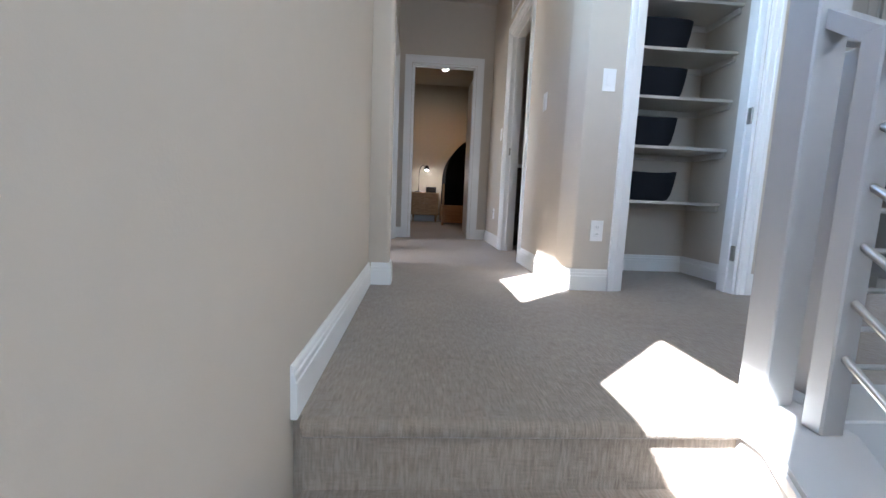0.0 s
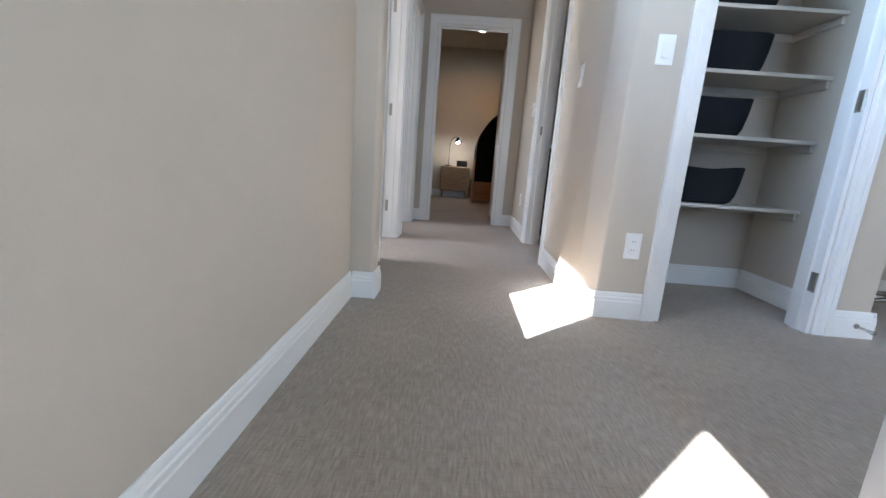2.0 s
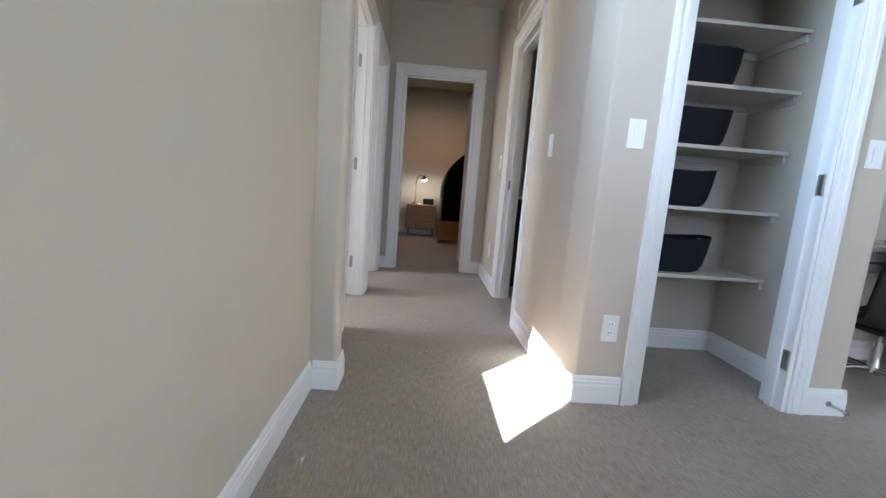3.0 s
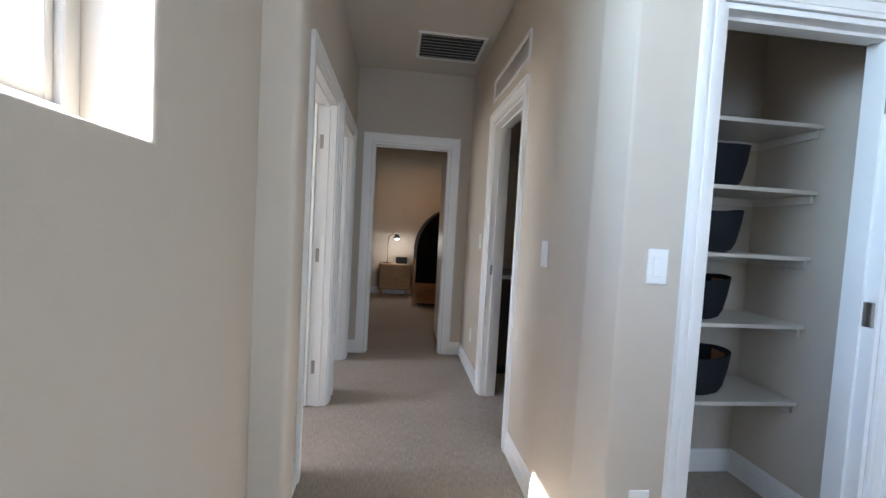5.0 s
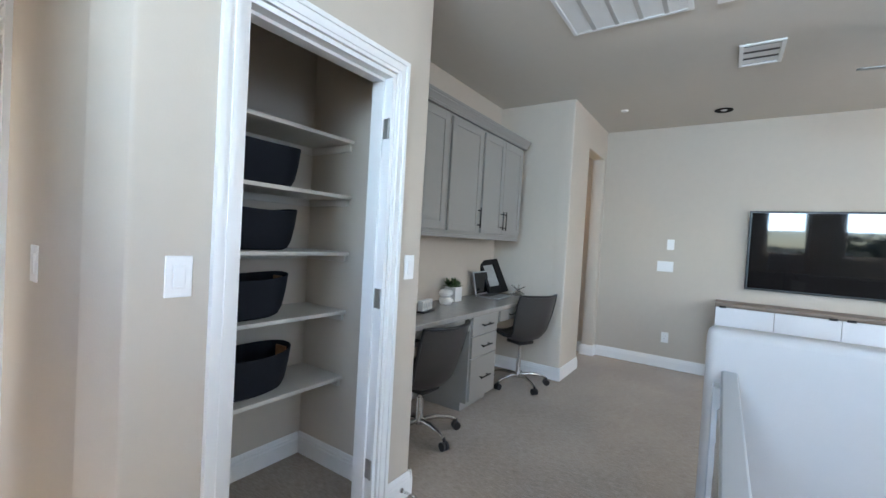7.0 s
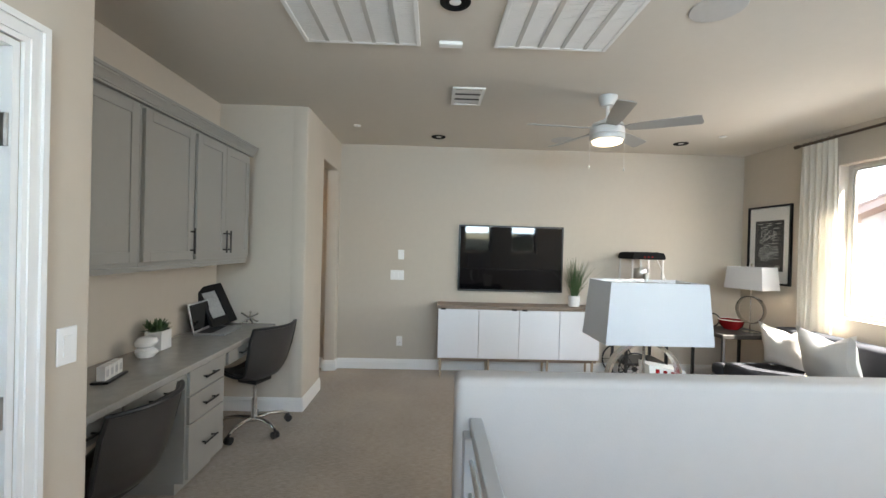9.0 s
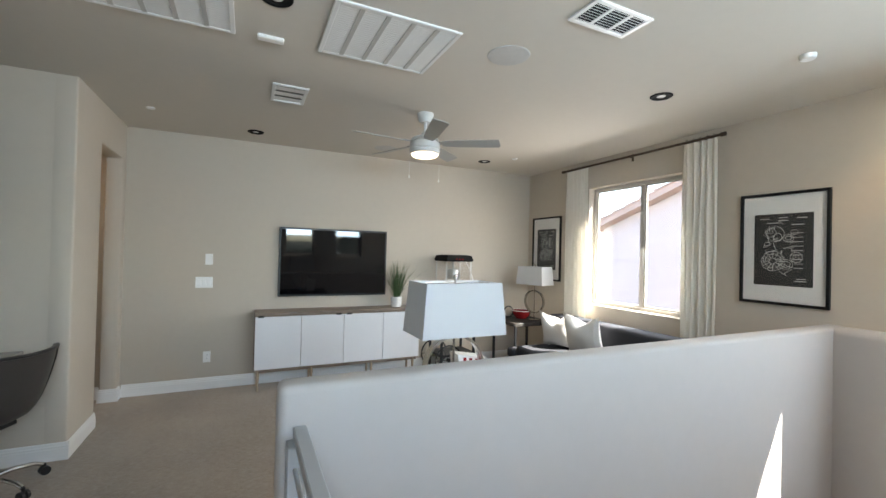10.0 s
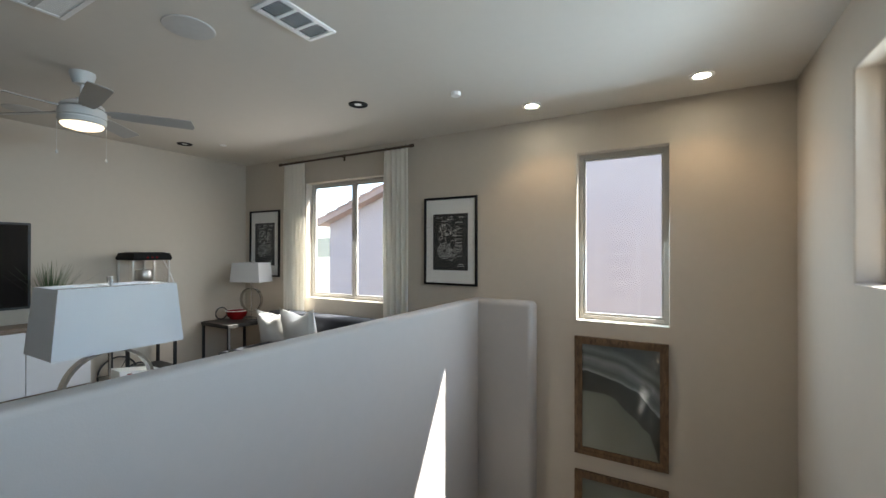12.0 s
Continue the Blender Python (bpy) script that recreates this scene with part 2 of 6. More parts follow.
M_CREDDOOR = mat("credenza_white", (0.72, 0.73, 0.75), 0.3, var=0.015)
M_OAKLEG = wood("pale_oak", (0.33, 0.25, 0.17), (0.45, 0.35, 0.25), 0.5, 4, (12, 12, 1))
M_ARTFRAME = wood("rustic_brown_frame", (0.07, 0.037, 0.017), (0.20, 0.115, 0.055), 0.5, 5, (6, 6, 2), 0.35)
M_BLACKFRAME = mat("black_frame", (0.008, 0.0075, 0.0075), 0.45, var=0.1, spec=0.25)
M_CANBLACK = mat("can_trim_black", (0.010, 0.010, 0.010), 0.75, var=0.15, spec=0.12)
M_PHOTO = mat("faded_photo", (0.36, 0.36, 0.35), 0.5, var=0.25, scale=14)
M_MATBOARD = mat("white_mat_board", (0.78, 0.77, 0.74), 0.7, var=0.01)
M_PRINT = mat("charcoal_print", (0.02, 0.021, 0.023), 0.55, var=0.3, scale=8)
M_CHALK = mat("chalk_line", (0.70, 0.70, 0.67), 0.7, var=0.3, scale=20)
M_PICGLASS = clear_glass("picture_glass", (0.98, 0.98, 0.98))
M_LEAF = mat("succulent_leaf", (0.055, 0.10, 0.035), 0.5, var=0.35, scale=12)
M_GRASS = mat("grass_blade", (0.05, 0.095, 0.03), 0.5, var=0.35, scale=9, rand=0.25)
# White vent bars coloured greyer for the shade they sit in.
M_VENTBAR_SHADED = mat("vent_bar_shaded", (0.50, 0.485, 0.455), 0.5, var=0.02)
# White fan parts greyed in colour for their shaded undersides, blades most.
M_FAN_SHADED = mat("fan_white_shaded", (0.58, 0.57, 0.545), 0.35, var=0.015)
M_BLADE_SHADED = mat("fan_blade_shaded", (0.34, 0.335, 0.32), 0.45, var=0.03)
M_CERAMIC = mat("white_ceramic", (0.80, 0.79, 0.77), 0.22, var=0.02)
M_SILVER = mat("silver_metal", (0.62, 0.61, 0.59), 0.2, 1.0, var=0.03)
M_LAPTOP = mat("laptop_aluminium", (0.50, 0.50, 0.51), 0.35, 0.7, var=0.02)
M_PAPER = mat("paper", (0.70, 0.69, 0.66), 0.7, var=0.03)
M_DARKWOOD = wood("dark_table_wood", (0.008, 0.007, 0.006), (0.022, 0.018, 0.015), 0.55, 4, (1, 10, 10))
M_SOFA = fabric("sofa_charcoal", (0.035, 0.036, 0.042), var=0.25, scale=180)
M_PILLOW = fabric("pillow_cream", (0.66, 0.64, 0.60), var=0.06, scale=200)
M_RED = mat("red_enamel", (0.22, 0.008, 0.010), 0.18, var=0.04)
M_NIGHT = wood("nightstand_oak", (0.28, 0.175, 0.075), (0.42, 0.28, 0.135), 0.45, 4, (2, 2, 12))
M_BEDWOOD = wood("bed_orange_oak", (0.36, 0.16, 0.045), (0.52, 0.26, 0.085), 0.45, 4, (1, 10, 10))
M_BEDBLACK = fabric("bed_black_upholstery", (0.010, 0.010, 0.011), var=0.3, scale=150)
M_STUCCO = mat("stucco_pink", (0.40, 0.335, 0.325), 0.9, var=0.05, scale=5, bump=0.5, bump_scale=60)
M_TILE = mat("roof_tile_clay", (0.36, 0.25, 0.21), 0.8, var=0.25, scale=7, rand=0.2)
M_GROUND = mat("dry_ground", (0.28, 0.245, 0.20), 0.95, var=0.2, scale=0.4)
M_HILL = mat("far_hill_scrub", (0.045, 0.05, 0.038), 0.95, var=0.35, scale=0.02)
M_VANITY = wood("vanity_dark_wood", (0.035, 0.022, 0.016), (0.07, 0.045, 0.03), 0.45, 4, (10, 10, 1))


# ---------- mesh helpers ----------
ORIGIN = {}


def box(bm, x0, y0, z0, x1, y1, z1, b=0.0, seg=1):
    vs = [bm.verts.new((x, y, z)) for x in (x0, x1) for y in (y0, y1) for z in (z0, z1)]
    fs = [bm.faces.new([vs[i] for i in q]) for q in
          ((0, 1, 3, 2), (4, 6, 7, 5), (0, 4, 5, 1), (2, 3, 7, 6), (0, 2, 6, 4), (1, 5, 7, 3))]
    if b:
        es = list({e for f in fs for e in f.edges})
        bmesh.ops.bevel(bm, geom=es, offset=b, segments=seg, profile=0.6, affect="EDGES", clamp_overlap=True)
    return vs


def cyl(bm, p0, p1, r0, r1=None, n=16, caps=True):
    p0, p1 = Vector(p0), Vector(p1)
    r1 = r0 if r1 is None else r1
    q = (p1 - p0).to_track_quat("Z", "Y")
    rings = []
    for p, r in ((p0, r0), (p1, r1)):
        rings.append([bm.verts.new(p + q @ Vector((r * math.cos(a), r * math.sin(a), 0))) for a in
                      [2 * math.pi * i / n for i in range(n)]])
    for i in range(n):
        bm.faces.new((rings[0][i], rings[0][(i + 1) % n], rings[1][(i + 1) % n], rings[1][i]))
    if caps:
        bm.faces.new(rings[0][::-1])
        bm.faces.new(rings[1])


def lathe(bm, prof, c=(0, 0, 0), n=24, sx=1.0, sy=1.0, close=False):
    rings = []
    for r, z in prof:
        rings.append([bm.verts.new((c[0] + sx * r * math.cos(2 * math.pi * i / n), c[1] + sy * r * math.sin(2 * math.pi * i / n), c[2] + z)) for i in range(n)])
    for a, b in zip(rings, rings[1:]):
        for i in range(n):
            bm.faces.new((a[i], a[(i + 1) % n], b[(i + 1) % n], b[i]))
    if close:
        bm.faces.new(rings[0][::-1])
        bm.faces.new(rings[-1])


def tube(bm, pts, r, n=10, closed=False):
    pts = [Vector(p) for p in pts]
    rings, k = [], len(pts)
    for i, p in enumerate(pts):
        a = pts[(i - 1) % k] if closed or i else p
        b = pts[(i + 1) % k] if closed or i < k - 1 else p
        q = (b - a).to_track_quat("Z", "Y")
        rr = r[i] if isinstance(r, (list, tuple)) else r
        rings.append([bm.verts.new(p + q @ Vector((rr * math.cos(2 * math.pi * j / n), rr * math.sin(2 * math.pi * j / n), 0))) for j in range(n)])
    for i in range(k if closed else k - 1):
        a, b = rings[i], rings[(i + 1) % k]
        for j in range(n):
            bm.faces.new((a[j], a[(j + 1) % n], b[(j + 1) % n], b[j]))
    if not closed:
        bm.faces.new(rings[0][::-1])
        bm.faces.new(rings[-1])


def prism(bm, poly, axis, a, b):
    """A polygon in the two other axes, drawn out along one axis from a to b."""
    def at(u, v, w):
        return {"x": (w, u, v), "y": (u, w, v), "z": (u, v, w)}[axis]
    lo, hi = [bm.verts.new(at(u, v, a)) for u, v in poly], [bm.verts.new(at(u, v, b)) for u, v in poly]
    k = len(poly)
    for i in range(k):
        bm.faces.new((lo[i], lo[(i + 1) % k], hi[(i + 1) % k], hi[i]))
    bm.faces.new(lo[::-1])
    bm.faces.new(hi)


def mesh_of(name, bm, material, smooth=True):
    bmesh.ops.recalc_face_normals(bm, faces=bm.faces[:])
    me = bpy.data.meshes.new(name)
    bm.to_mesh(me)
    bm.free()
    me.materials.append(material)
    if smooth:
        me.polygons.foreach_set("use_smooth", [True] * len(me.polygons))
        me.set_sharp_from_angle(angle=radians(35))
    return me


def thing(name, label, category, at=(0, 0, 0), group="", kind=""):
    ob = new(name)
    ob.location = at
    ob.empty_display_size = 0.1
    ORIGIN[ob.name] = Vector(at)
    return tagged(ob, label, category, group, kind)


def part(name, bm, material, parent=None, label="", smooth=True):
    """One mesh, built in world coordinates, under a thing or under a part of one."""
    off = ORIGIN.get(parent.name, Vector()) if parent else Vector()
    if off.length:
        bmesh.ops.translate(bm, vec=-off, verts=bm.verts[:])
    ob = new(name, mesh_of(name, bm, material, smooth))
    if parent:
        ob.parent = parent
        ORIGIN[ob.name] = off
    if label:
        ob["label"] = label
    return ob


def pbox(name, dims, material, parent=None, b=0.0, label="", seg=1):
    bm = bmesh.new()
    box(bm, *dims, b, seg)
    return part(name, bm, material, parent, label)


def single(name, bm, material, label, category, group="", kind="", smooth=True):
    ob = new(name, mesh_of(name, bm, material, smooth))
    return tagged(ob, label, category, group, kind)


def wall(name, axis, a, b, u0, u1, z0, z1, holes=(), material=None, label="", bull=0.014):
    """A wall of the thickness a to b, square to the axis, with openings (u0, u1, z0, z1) through it."""
    us = sorted({u0, u1, *[h[0] for h in holes], *[h[1] for h in holes]})
    zs = sorted({z0, z1, *[h[2] for h in holes], *[h[3] for h in holes]})
    bm = bmesh.new()
    cache = {}

    def v(w, u, z):
        key = (w, u, z)
        if key not in cache:
            cache[key] = bm.verts.new((w, u, z) if axis == "x" else (u, w, z))
        return cache[key]

    def solid(i, j):
        if not (0 <= i < len(us) - 1 and 0 <= j < len(zs) - 1):
            return False
        cu, cz = (us[i] + us[i + 1]) / 2, (zs[j] + zs[j + 1]) / 2
        return not any(h[0] < cu < h[1] and h[2] < cz < h[3] for h in holes)

    for i in range(len(us) - 1):
        for j in range(len(zs) - 1):
            if not solid(i, j):
                continue
            p, q, r, s = us[i], us[i + 1], zs[j], zs[j + 1]
            for w in (a, b):
                bm.faces.new((v(w, p, r), v(w, q, r), v(w, q, s), v(w, p, s)))
            for di, dj, k in ((-1, 0, ((p, r), (p, s))), (1, 0, ((q, r), (q, s))), (0, -1, ((p, r), (q, r))), (0, 1, ((p, s), (q, s)))):
                if not solid(i + di, j + dj):
                    (c, d), (e, f) = k
                    bm.faces.new((v(a, c, d), v(a, e, f), v(b, e, f), v(b, c, d)))
    bmesh.ops.recalc_face_normals(bm, faces=bm.faces[:])
    if bull:
        sharp = [e for e in bm.edges if len(e.link_faces) == 2 and e.calc_face_angle() > 1.0]
        bmesh.ops.bevel(bm, geom=sharp, offset=bull, segments=3, profile=0.5, affect="EDGES", clamp_overlap=True)
    ob = new(name, mesh_of(name, bm, material or M_WALL))
    return tagged(ob, label or "smooth greige painted drywall with rounded corners", "wall", kind="structure")


def u_frame(bm, axis, face, out, u0, u1, ztop, lo, hi, d, z0=0.0):
    """Three mitred boards round the sides and head of an opening, from lo to hi outside its edge, d thick."""
    w0, w1 = face, face + out * d

    def quad(pts):
        A = [bm.verts.new((w0, u, z) if axis == "x" else (u, w0, z)) for u, z in pts]
        B = [bm.verts.new((w1, u, z) if axis == "x" else (u, w1, z)) for u, z in pts]
        for i in range(4):
            bm.faces.new((A[i], A[(i + 1) % 4], B[(i + 1) % 4], B[i]))
        bm.faces.new(A[::-1])
        bm.faces.new(B)

    quad([(u0 - hi, z0), (u0 - lo, z0), (u0 - lo, ztop + lo), (u0 - hi, ztop + hi)])
    quad([(u1 + lo, z0), (u1 + hi, z0), (u1 + hi, ztop + hi), (u1 + lo, ztop + lo)])
    quad([(u0 - lo, ztop + lo), (u1 + lo, ztop + lo), (u1 + hi, ztop + hi), (u0 - hi, ztop + hi)])


def casing(name, axis, face, out, u0, u1, ztop, parent, k=1.0):
    bm = bmesh.new()
    for lo, hi, d in ((0.004, 0.022, 0.011), (0.022, 0.040, 0.016), (0.040, 0.062, 0.013), (0.062, 0.084, 0.021)):
        u_frame(bm, axis, face, out, u0, u1, ztop, lo * k, hi * k, d)
    return part(name, bm, M_TRIM, parent)


def lining(name, axis, a, b, u0, u1, ztop, parent):
    """The jamb boards that line an opening, with the stop."""
    bm = bmesh.new()
    lo, hi = min(a, b) - 0.001, max(a, b) + 0.001
    mid = (lo + hi) / 2
    for w0, w1, t in ((lo, hi, 0.019), (mid - 0.018, mid + 0.018, 0.031)):
        def bx(ua, ub, za, zb):
            if axis == "x":
                box(bm, w0, ua, za, w1, ub, zb)
            else:
                box(bm, ua, w0, za, ub, w1, zb)
        bx(u0 - 0.0005, u0 + t, 0, ztop)
        bx(u1 - t, u1 + 0.0005, 0, ztop)
        bx(u0 + t, u1 - t, ztop - t, ztop + 0.0005)
    return part(name, bm, M_TRIM, parent)


def baseboard(runs):
    """Runs of stepped skirting: (axis, face, out, from, to); out is the side of the face that the board stands on."""
    prof = ((0, 0), (0.0155, 0), (0.0155, 0.082), (0.0125, 0.086), (0.0125, 0.100), (0.0085, 0.104), (0.0085, 0.117), (0.005, 0.124), (0, 0.124))
    for axis, face, out, a, b in runs:
        bm = bmesh.new()
        prism(bm, [(face + out * (d - 0.001), z) for d, z in prof], "y" if axis == "x" else "x", a, b)
        ob = new("baseboard", mesh_of("baseboard", bm, M_TRIM))
        tagged(ob, "stepped white painted baseboard along the wall", "baseboard", kind="structure")


# ---------- the setting: shell ----------
CEIL = 2.73
Z0, Z1 = -3.1, CEIL + 0.12
WIN_W = [(-1.50, -0.80), (-0.29, 0.45), (1.16, 1.91)]
SILL_W, HEAD_W = 1.38, 2.39
wall("wall_west", "x", -0.18, 0.0, -2.75, 2.50, Z0, Z1, [(a, b, SILL_W, HEAD_W) for a, b in WIN_W], bull=0.012)
wall("wall_south", "y", -2.735, -2.575, -0.16, 6.20, Z0, Z1, [(3.62, 4.85, 0.94, 2.385), (0.785, 1.495, 0.93, 2.385)], bull=0.012)
wall("wall_east", "x", 6.065, 6.20, -2.70, 4.40, -0.1, Z1)
# hall mouth: the pier that stands out from the west wall, and the one at the closet's corner
wall("wall_pier_west", "y", 2.43, 2.56, -0.10, 0.111, -0.1, Z1, bull=0.02)
wall("wall_hall_west", "x", -0.13, -0.01, 2.50, 5.30, -0.1, Z1, [(3.21, 4.00, -0.2, 2.04), (4.25, 4.98, -0.2, 2.04)], bull=0)
wall("wall_hall_east", "x", 1.10, 1.22, 2.566, 5.30, -0.1, Z1, [(3.475, 4.205, -0.2, 2.04)], bull=0)
wall("wall_hall_north", "y", 5.20, 5.32, -1.60, 3.20, -0.1, Z1, [(0.149, 0.905, -0.2, 2.04)], bull=0)
wall("wall_closet_front", "y", 2.43, 2.555, 1.150, 2.41, -0.1, Z1, [(1.44, 2.152, -0.2, 2.045)], bull=0.016)
bm = bmesh.new()
prism(bm, [(1.10, 2.567), (1.10, 2.552), (1.1525, 2.438), (1.156, 2.4335), (1.162, 2.4315), (1.20, 2.4315), (1.219, 2.50), (1.219, 2.567)], "z", -0.1, Z1)
single("wall_closet_corner", bm, M_WALL, "narrow angled drywall corner beside the closet", "wall", kind="structure")
wall("wall_closet_side", "x", 2.32, 2.4095, 2.54, 3.30, -0.1, Z1, bull=0)
wall("wall_closet_back", "y", 3.20, 3.30, 1.16, 4.85, -0.1, Z1, bull=0)
wall("wall_alcove_side", "x", 4.727, 4.85, 2.545, 3.25, -0.1, Z1, bull=0)
wall("wall_passage_front", "y", 2.42, 2.56, 4.727, 6.10, -0.1, Z1, [(5.30, 5.955, -0.2, 2.385)], bull=0.014)
wall("wall_passage_west", "x", 5.10, 5.22, 2.50, 4.30, -0.1, Z1, bull=0)
wall("wall_passage_north", "y", 4.28, 4.40, 5.05, 6.20, -0.1, Z1, bull=0)
wall("half_wall", "x", 2.36, 2.485, -2.65, 1.19, Z0, 1.075, material=M_HALF_DIMMED, label="painted half wall round the stairwell with a rounded cap, colour dimmed against light", bull=0.028)
wall("half_wall_return", "y", -2.60, -2.40, 1.845, 2.40, Z0, 1.074, material=M_HALF_DIMMED, label="short return of the painted half wall against the window wall", bull=0.045)
# rooms behind the hall's doors
wall("wall_side_room_south", "y", 2.62, 2.74, -2.60, -0.10, -0.1, Z1, bull=0)
# window openings here are unseen, added to bring daylight into the side rooms
wall("wall_side_room_west", "x", -2.70, -2.58, 2.60, 5.40, -0.1, Z1, [(2.95, 3.85, 0.95, 2.30), (4.45, 5.05, 0.95, 2.30)], bull=0)
wall("wall_side_room_middle", "y", 4.06, 4.16, -2.60, -0.12, -0.1, Z1, bull=0)
wall("wall_side_room_north", "y", 5.30, 5.42, -2.70, -1.50, -0.1, Z1, bull=0)
wall("wall_bath_east", "x", 3.00, 3.12, 3.25, 5.30, -0.1, Z1, bull=0)
wall("wall_bedroom_north", "y", 8.80, 8.92, -1.60, 3.20, -0.1, Z1, bull=0)
wall("wall_bedroom_west", "x", -1.60, -1.48, 5.25, 8.85, -0.1, Z1, bull=0)
wall("wall_bedroom_east", "x", 3.08, 3.20, 5.25, 8.85, -0.1, Z1, bull=0)

bm = bmesh.new()
box(bm, -0.15, -2.72, CEIL, 6.19, 2.60, CEIL + 0.11)
box(bm, -2.69, 2.60, CEIL, 6.19, 8.90, CEIL + 0.11)
single("ceiling", bm, M_CEIL, "flat off-white painted ceiling with a fine texture", "ceiling", kind="structure")

# carpeted upper floor with the stairwell cut out
bm = bmesh.new()
box(bm, -0.10, 1.07, -0.30, 6.15, 2.64, 0.0)
box(bm, -2.68, 2.64, -0.30, 6.15, 8.9, 0.0)
box(bm, 2.42, -2.7, -0.30, 6.15, 1.07, 0.0)
box(bm, -0.1, 1.019, -0.25, 1.06, 1.07, 0.0)
single("floor", bm, M_CARPET, "taupe low-loop carpet with short ribbed rows", "carpet", kind="structure")

# stairs: rounded carpeted nosings over a landing
RISE, GO, NOSE = 0.178, 0.262, 0.985
stairs = thing("stairs", "carpeted stair flight in taupe loop carpet", "stairs", (0.52, 1.0, 0), kind="structure")
for i in range(10):
    y1, z1 = NOSE - i * GO, -i * RISE
    bm = bmesh.new()
    prof = [(y1 + 0.028, z1 - RISE - 0.02), (y1 + 0.028, z1 - 0.045), (y1 + 0.022, z1 - 0.044)]
    prof += [(y1 + 0.022 - 0.018 * math.sin(a), z1 - 0.022 - 0.022 * math.cos(a)) for a in [math.pi * k / 6 for k in range(7)]]
    prof += [(y1 + GO + 0.07 if i else 1.02, z1), (y1 + GO + 0.07 if i else 1.02, z1 - RISE - 0.02)]
    prism(bm, prof, "x", 0.022, 1.045)
    part("step", bm, M_CARPET, stairs)
bm = bmesh.new()
box(bm, -0.05, -2.65, -10 * RISE - 0.3, 2.42, NOSE - 9 * GO + 0.1, -10 * RISE + 0.001)
part("landing", bm, M_CARPET, stairs)
bm = bmesh.new()
box(bm, -0.05, -2.65, -3.1, 2.42, 1.2, -3.0)
single("lower_floor", bm, M_CARPET, "carpeted floor at the foot of the stairwell", "carpet", kind="structure")
bm = bmesh.new()
box(bm, 1.05, 1.06, -3.0, 2.42, 1.19, -0.02)
single("wall_stairwell_end", bm, M_HALF_DIMMED, "painted face under the landing's edge in the dimmed half-wall colour", "wall", kind="structure")

# white curb under the posts and the sloping stringer beside the steps
bm = bmesh.new()
sl = RISE / GO
prism(bm, [(1.185, -0.28), (1.185, 0.010), (0.93, 0.010), (-1.50, 0.010 - sl * 2.43), (-1.50, -3.0), (1.0, -3.0), (1.0, -0.28)], "x", 1.046, 1.255)
single("stair_stringer", bm, M_CURB_SHADED, "white painted stringer beside the carpeted steps, greyed for shade", "stringer", kind="structure")
bm = bmesh.new()
prism(bm, [(1.0, -0.005), (0.93, -0.005), (-1.50, -0.005 - sl * 2.43), (-1.50, -0.033 - sl * 2.43), (0.93, -0.033), (1.0, -0.033)], "x", 1.036, 1.0455)
single("trim", bm, M_TRIM, "thin white moulding along the stringer", "trim", kind="structure")
bm = bmesh.new()
box(bm, 1.2555, 0.99, -0.28, 2.365, 1.20, 0.010, 0.004)
single("stair_curb", bm, M_CURB_SHADED, "white painted curb under the guard rail, greyed for shade", "curb", kind="structure")

BB = [("x", 0.0, 1, 0.998, 2.43), ("y", 2.43, -1, 0.014, 0.125), ("x", 0.111, 1, 2.415, 2.57),
      ("x", -0.01, 1, 2.56, 3.125), ("x", -0.01, 1, 5.065, 5.20), ("y", 5.20, -1, -0.01, 0.065), ("y", 5.20, -1, 0.99, 1.10),
      ("x", 1.10, -1, 2.556, 3.39), ("x", 1.10, -1, 4.29, 5.186), ("y", 2.43, -1, 1.146, 1.364),
      ("y", 2.43, -1, 2.220, 2.426), ("x", 2.41, 1, 2.415, 2.70), ("x", 2.32, -1, 2.55, 3.20), ("y", 3.20, -1, 1.22, 2.305), ("x", 1.22, 1, 2.55, 3.20),
      ("x", 4.727, -1, 2.405, 3.20), ("y", 2.42, -1, 4.711, 5.30), ("y", 3.20, -1, 2.41, 4.712),
      ("y", 2.42, -1, 5.94, 6.05), ("x", 5.955, -1, 2.405, 2.57), ("x", 6.065, -1, -2.575, 2.406), ("x", 6.065, -1, 2.56, 4.28),
      ("y", -2.575, 1, 2.485, 6.05), ("x", 2.485, 1, -2.56, 1.19), ("y", 8.80, -1, -1.48, 3.08), ("y", 1.19, 1, 2.345, 2.50)]
baseboard(BB)
diag = new("baseboard", bpy.data.objects["baseboard"].data)
L_D = math.hypot(0.052, 0.122)
bm = bmesh.new()
prism(bm, [(0.001, 0), (-0.0155, 0), (-0.0155, 0.082), (-0.0125, 0.086), (-0.0125, 0.100), (-0.0085, 0.104), (-0.0085, 0.117), (-0.005, 0.1235), (0.001, 0.1235)], "y", 0, L_D + 0.012)
diag.data = mesh_of("baseboard", bm, M_TRIM)
diag.matrix_basis = pose(1.154, 2.430, 0, 0, 0, math.degrees(math.atan2(0.052, 0.122)))
tagged(diag, "stepped white painted baseboard on the angled corner", "baseboard", kind="structure")


